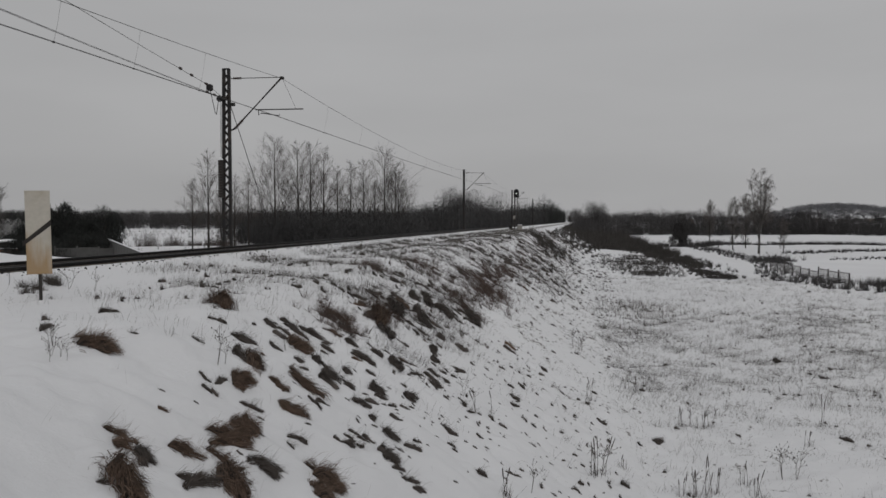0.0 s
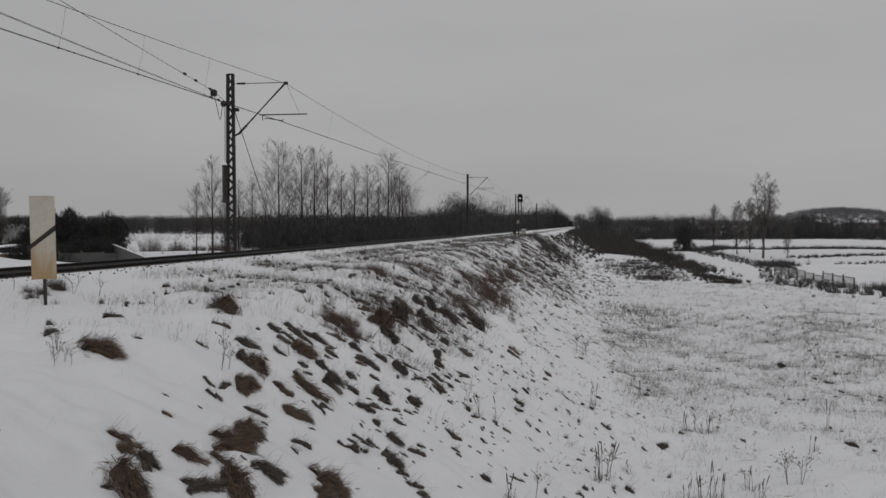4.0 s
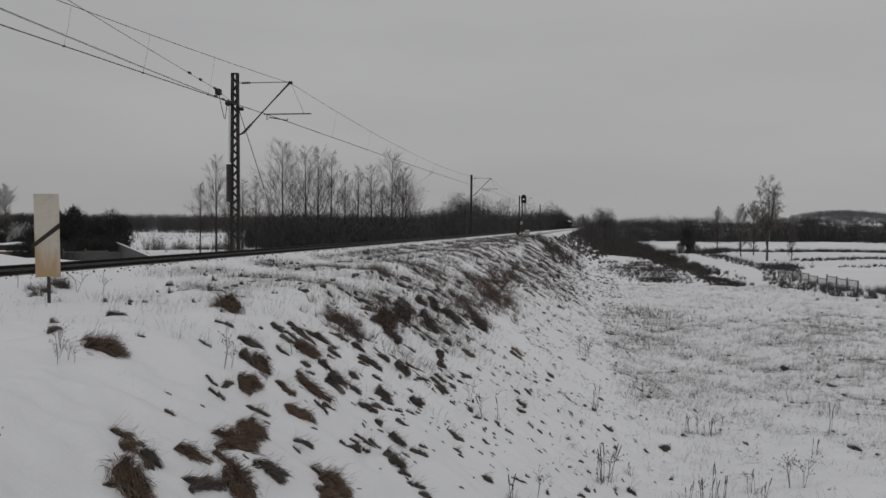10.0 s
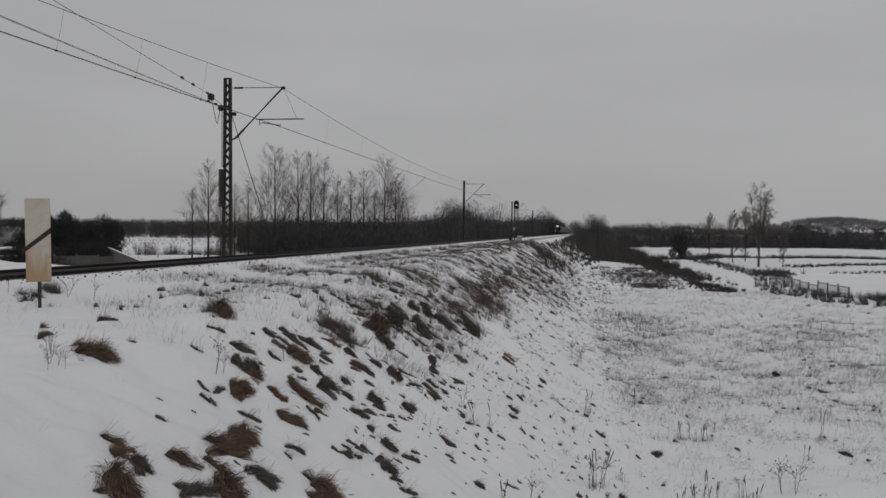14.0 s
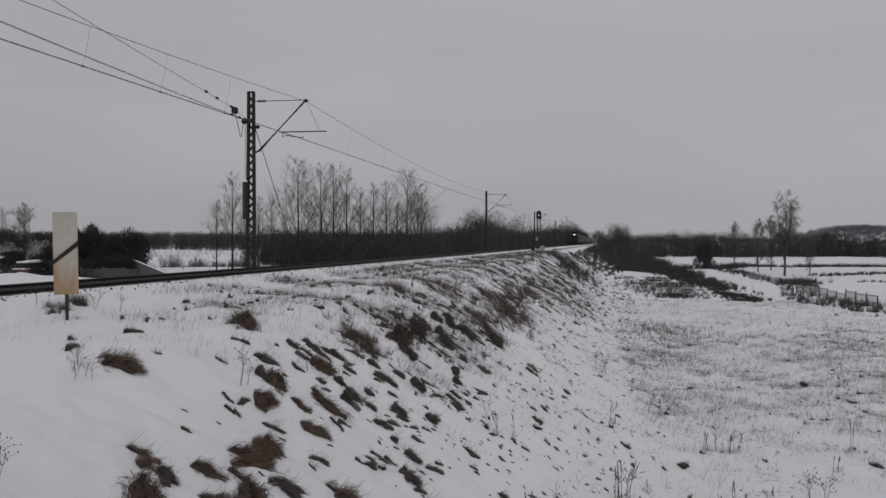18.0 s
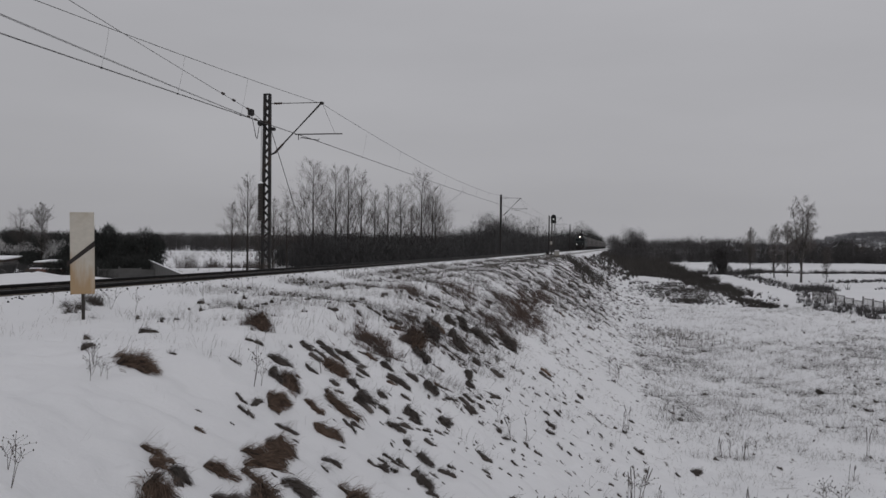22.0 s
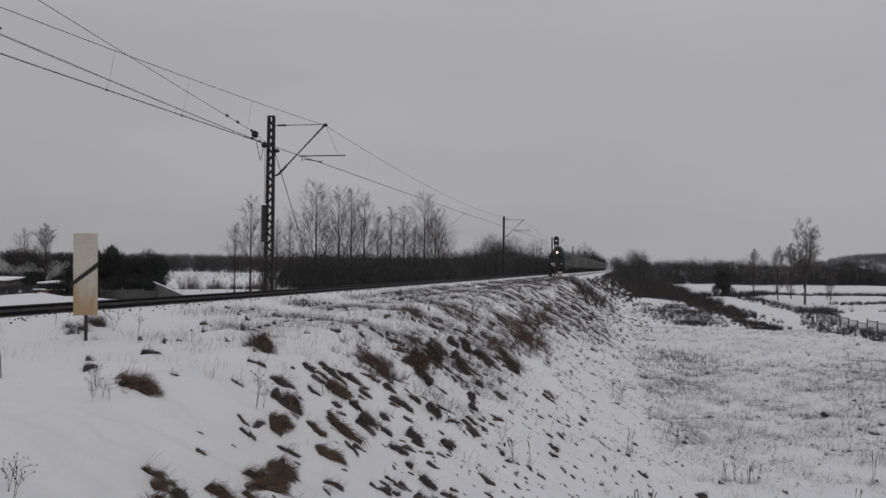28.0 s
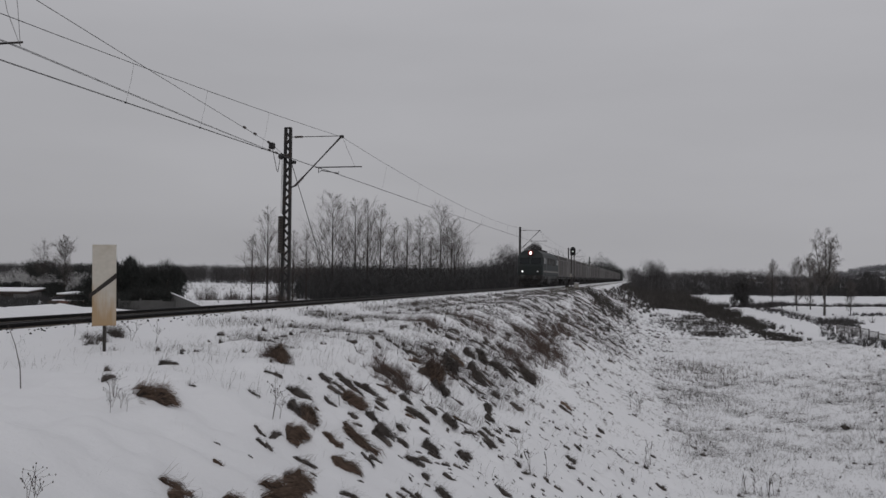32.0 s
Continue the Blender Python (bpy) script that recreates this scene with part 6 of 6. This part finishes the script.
def loft(sections):
    """Joins equal rings of points with quads, and closes both ends."""
    g = Geo()
    k = len(sections[0])
    for ring in sections:
        g.v += [Vector(p) for p in ring]
    for i in range(len(sections) - 1):
        for j in range(k - 1):
            g.f.append((i * k + j, i * k + j + 1, (i + 1) * k + j + 1, (i + 1) * k + j))
        g.f.append((i * k + k - 1, i * k, (i + 1) * k, (i + 1) * k + k - 1))
    for o, flip in ((0, False), ((len(sections) - 1) * k, True)):
        for j in range(k // 2 - 1):
            q = (o + j, o + k - 1 - j, o + k - 2 - j, o + j + 1)
            g.f.append(q if not flip else tuple(reversed(q)))
    return g


def hull(y, width=1.47, roof=4.16, back=0.0, low=1.15):
    half = [(0.90, low), (1.0, low + 0.25), (1.0, 2.3), (1.0, 3.25), (0.88, 3.75), (0.55, 4.12), (0.15, 4.28)]
    pts = []
    for side in (1, -1):
        rows = half if side == 1 else half[::-1]
        for w, z in rows:
            zz = min(z, roof)
            lean = back * max(0.0, min(1.0, (zz - 2.35) / 1.6))
            pts.append((side * w * width, y + lean, zz))
    return pts


def bogie(parent, y, wheels, base, label=""):
    b = part("bogie", Geo().box((2.1, base * (len(wheels) - 1) + 1.3, 0.34), pose(0, y, 0.66), 0.06), UNDER, parent, label)
    for w in wheels:
        for x in (-0.755, 0.755):
            part("wheel", Geo().lathe([(0.10, -0.07), (0.46, -0.07), (0.475, -0.02), (0.45, 0.06), (0.10, 0.07)], pose(x, y + w * base, 0.45, 0, 90, 0), 18), UNDER, b)
    for x in (-1.08, 1.08):
        g = Geo()
        for w in wheels:
            g.box((0.16, 0.36, 0.36), pose(x, y + w * base, 0.47), 0.05)
        g.box((0.10, base * (len(wheels) - 1) + 0.9, 0.2), pose(x, y, 0.74), 0.03)
        part("axle_frame", g, UNDER, b)


def make_loco():
    loco = thing("diesel_locomotive", "dark teal diesel locomotive with lit headlights hauling wagons", "locomotive", "train")
    g = loft([hull(0.0, 1.40, back=0.62), hull(0.18, 1.46, back=0.62), hull(1.9), hull(15.7), hull(17.3, 1.46, back=-0.5), hull(17.5, 1.40, back=-0.5)])
    part("body", g, LOCO_SIDE, loco)
    part("nose_panel", Geo().box((2.5, 0.06, 1.0), pose(0, -0.025, 1.86), 0.02), LOCO_TEAL, loco, "dark green nose panel")
    for x in (-0.64, 0.64):
        w = part("windscreen", Geo().box((1.06, 0.05, 0.72), pose(x, 0.22, 2.93, -21.5, 0, 0), 0.02), CAB_GLASS, loco, "dark windscreen pane")
        g = Geo()
        for dx, dz, sx, sz in ((0, 0.39, 1.16, 0.07), (0, -0.39, 1.16, 0.07), (0.56, 0, 0.06, 0.8), (-0.56, 0, 0.06, 0.8)):
            g.box((sx, 0.06, sz), pose(x, 0.21, 2.93, -21.5, 0, 0) @ pose(dx, 0, dz), 0.01)
        part("window_frame", g, LOCO_TEAL, w)
    for x in (-1.475, 1.475):
        for y in (1.2, 2.4, 15.2, 16.3):
            part("cab_window", Geo().box((0.03, 0.75, 0.65), pose(x, y, 2.95), 0.01), CAB_GLASS, loco)
        part("cab_door", Geo().box((0.03, 0.62, 1.75), pose(x, 1.8 + 1.25, 2.2), 0.01), LOCO_TEAL, loco)
        for k in range(6):
            part("grille", Geo().box((0.04, 1.2, 0.8), pose(x, 5.0 + 1.5 * k, 2.95), 0.01), UNDER, loco, "dark louvred grille")
        part("waist_stripe", Geo().box((0.012, 16.6, 0.16), pose(x, 8.75, 1.75)), WAGON_PALE, loco, "pale waist stripe")
    lamp = part("headlight_housing", Geo().lathe([(0.30, 0), (0.32, 0.22), (0.26, 0.25), (0.25, 0.16)], pose(0, 0.60, 3.82, 90, 0, 0), 18), LAMP_RED, loco, "dull red headlight housing")
    part("headlight_lens", Geo().lathe([(0.09, 0.262), (0.12, 0.25), (0.12, 0.2)][::-1], pose(0, 0.60, 3.82, 90, 0, 0), 18), HEADLIGHT, lamp, "bright lit headlight")
    for x, mat, lab in ((-0.86, MARKER, "bright lit marker lamp"), (0.86, MARKER_DIM, "dim marker lamp")):
        h = part("marker_housing", Geo().lathe([(0.17, 0), (0.17, 0.1), (0.13, 0.11)], pose(x, -0.04, 1.72, 90, 0, 0), 14), LOCO_TEAL, loco)
        part("marker_lens", Geo().lathe([(0.085, 0.08), (0.08, 0.118), (0.02, 0.13)], pose(x, -0.04, 1.72, 90, 0, 0), 14), mat, h, lab)
    part("frame", Geo().box((2.7, 17.2, 0.36), pose(0, 8.75, 1.05), 0.05), UNDER, loco)
    part("buffer_beam", Geo().box((2.8, 0.22, 0.5), pose(0, 0.02, 1.08), 0.03), UNDER, loco)
    for x in (-0.875, 0.875):
        part("buffer", Geo().lathe([(0.09, -0.1), (0.09, 0.38), (0.22, 0.42), (0.22, 0.46)], pose(x, 0, 1.06, 90, 0, 0), 14), UNDER, loco)
    part("coupling", Geo().box((0.2, 0.5, 0.24), pose(0, -0.2, 0.98), 0.04), UNDER, loco)
    g = Geo().prism([(-1.25, 0.86), (1.25, 0.86), (0.9, 0.25), (-0.9, 0.25)], 0.1, pose(0, 0.25, 0, 90, 0, 0))
    part("snow_plough", g, UNDER, loco)
    part("fuel_tank", Geo().box((2.4, 3.6, 0.7), pose(0, 8.75, 0.62), 0.12), UNDER, loco)
    bogie(loco, 3.6, (-1, 0, 1), 2.0, "three-axle bogie splashed with snow")
    bogie(loco, 13.9, (-1, 0, 1), 2.0, "three-axle bogie splashed with snow")
    for y in (5.2, 8.6, 12.0):
        part("roof_fan", Geo().lathe([(0.62, 0), (0.62, 0.16), (0.5, 0.2)], pose(0, y, 4.22), 18), UNDER, loco)
    part("exhaust_stack", Geo().box((0.5, 0.7, 0.3), pose(0, 6.9, 4.36), 0.05), UNDER, loco)
    return loco


def make_wagon(seed, mat, label):
    r = random.Random(seed)
    wagon = thing("freight_wagon", label, "railway wagon", "train")
    long, top = 13.2, 4.0
    body = part("body", loft([[(w * 1.40, y, z) for w, z in ((0.97, 1.22), (1, 1.4), (1, 2.5), (1, 3.45), (0.9, top), (0.4, top + 0.14),
                                                           (-0.4, top + 0.14), (-0.9, top), (-1, 3.45), (-1, 2.5), (-1, 1.4), (-0.97, 1.22))] for y in (0.6, 0.6 + long)]), mat, wagon)
    for x in (-1.43, 1.43):
        for k in range(10):
            end = k in (0, 9)
            part("rib", Geo().box((0.09, 0.24 if end else 0.10, top - 1.35), pose(x * 0.985, 0.8 + k * (long - 0.4) / 9, (top + 1.3) / 2), 0.02), WAGON_PALE if end else mat, body)
        for z in (1.36, 3.42):
            part("side_rail", Geo().box((0.08, long, 0.14), pose(x, 0.6 + long / 2, z), 0.02), mat, body)
        part("door", Geo().box((0.07, 2.0, 1.85), pose(x * 1.0, 0.6 + long / 2, 2.38), 0.02), mat, body)
    part("underframe", Geo().box((2.5, long + 0.4, 0.3), pose(0, 0.6 + long / 2, 1.05), 0.04), UNDER, wagon)
    for y in (0.38, 1.02 + long - 0.0):
        for x in (-0.875, 0.875):
            part("buffer", Geo().lathe([(0.09, -0.1), (0.09, 0.2), (0.2, 0.22), (0.2, 0.25)], pose(x, y, 1.06, 90 if y < 1 else -90, 0, 0), 12), UNDER, wagon)
    bogie(wagon, 2.6, (-0.5, 0.5), 1.8)
    bogie(wagon, 0.6 + long - 2.0, (-0.5, 0.5), 1.8)
    return wagon


TRAIN = [(make_loco(), 0.0), (make_smoke(), 0.0)]
WAGONS = [make_wagon(1, WAGON_GREY, "grey ribbed freight wagon with pale end posts"), make_wagon(2, WAGON_BROWN, "brownish grey ribbed freight wagon with pale end posts")]
ORDER = (1, 0, 1, 1, 0, 1, 1, 1, 0, 0, 1, 1, 0, 1, 0, 1, 1, 0, 0, 1, 1, 0)
used = set()
for k, c in enumerate(ORDER):
    w = WAGONS[c] if c not in used else copy_thing(WAGONS[c], Matrix())
    used.add(c)
    TRAIN.append((w, 17.6 + 14.4 * k))


def train_place(t):
    """How far along the track the locomotive's front is."""
    return 705.2 - 25.5 * t + 0.2808 * t * t - 0.002437 * t ** 3


def motions():
    for ob, lag in TRAIN:
        rows = []
        for k in range(17):
            p = at(train_place(2.0 * k) + lag, 0.0, RAIL_Z)
            rows.append((2.0 * k, pose(p.x, p.y, p.z, rz=-9.48)))
        walk(ob, rows)


motions()
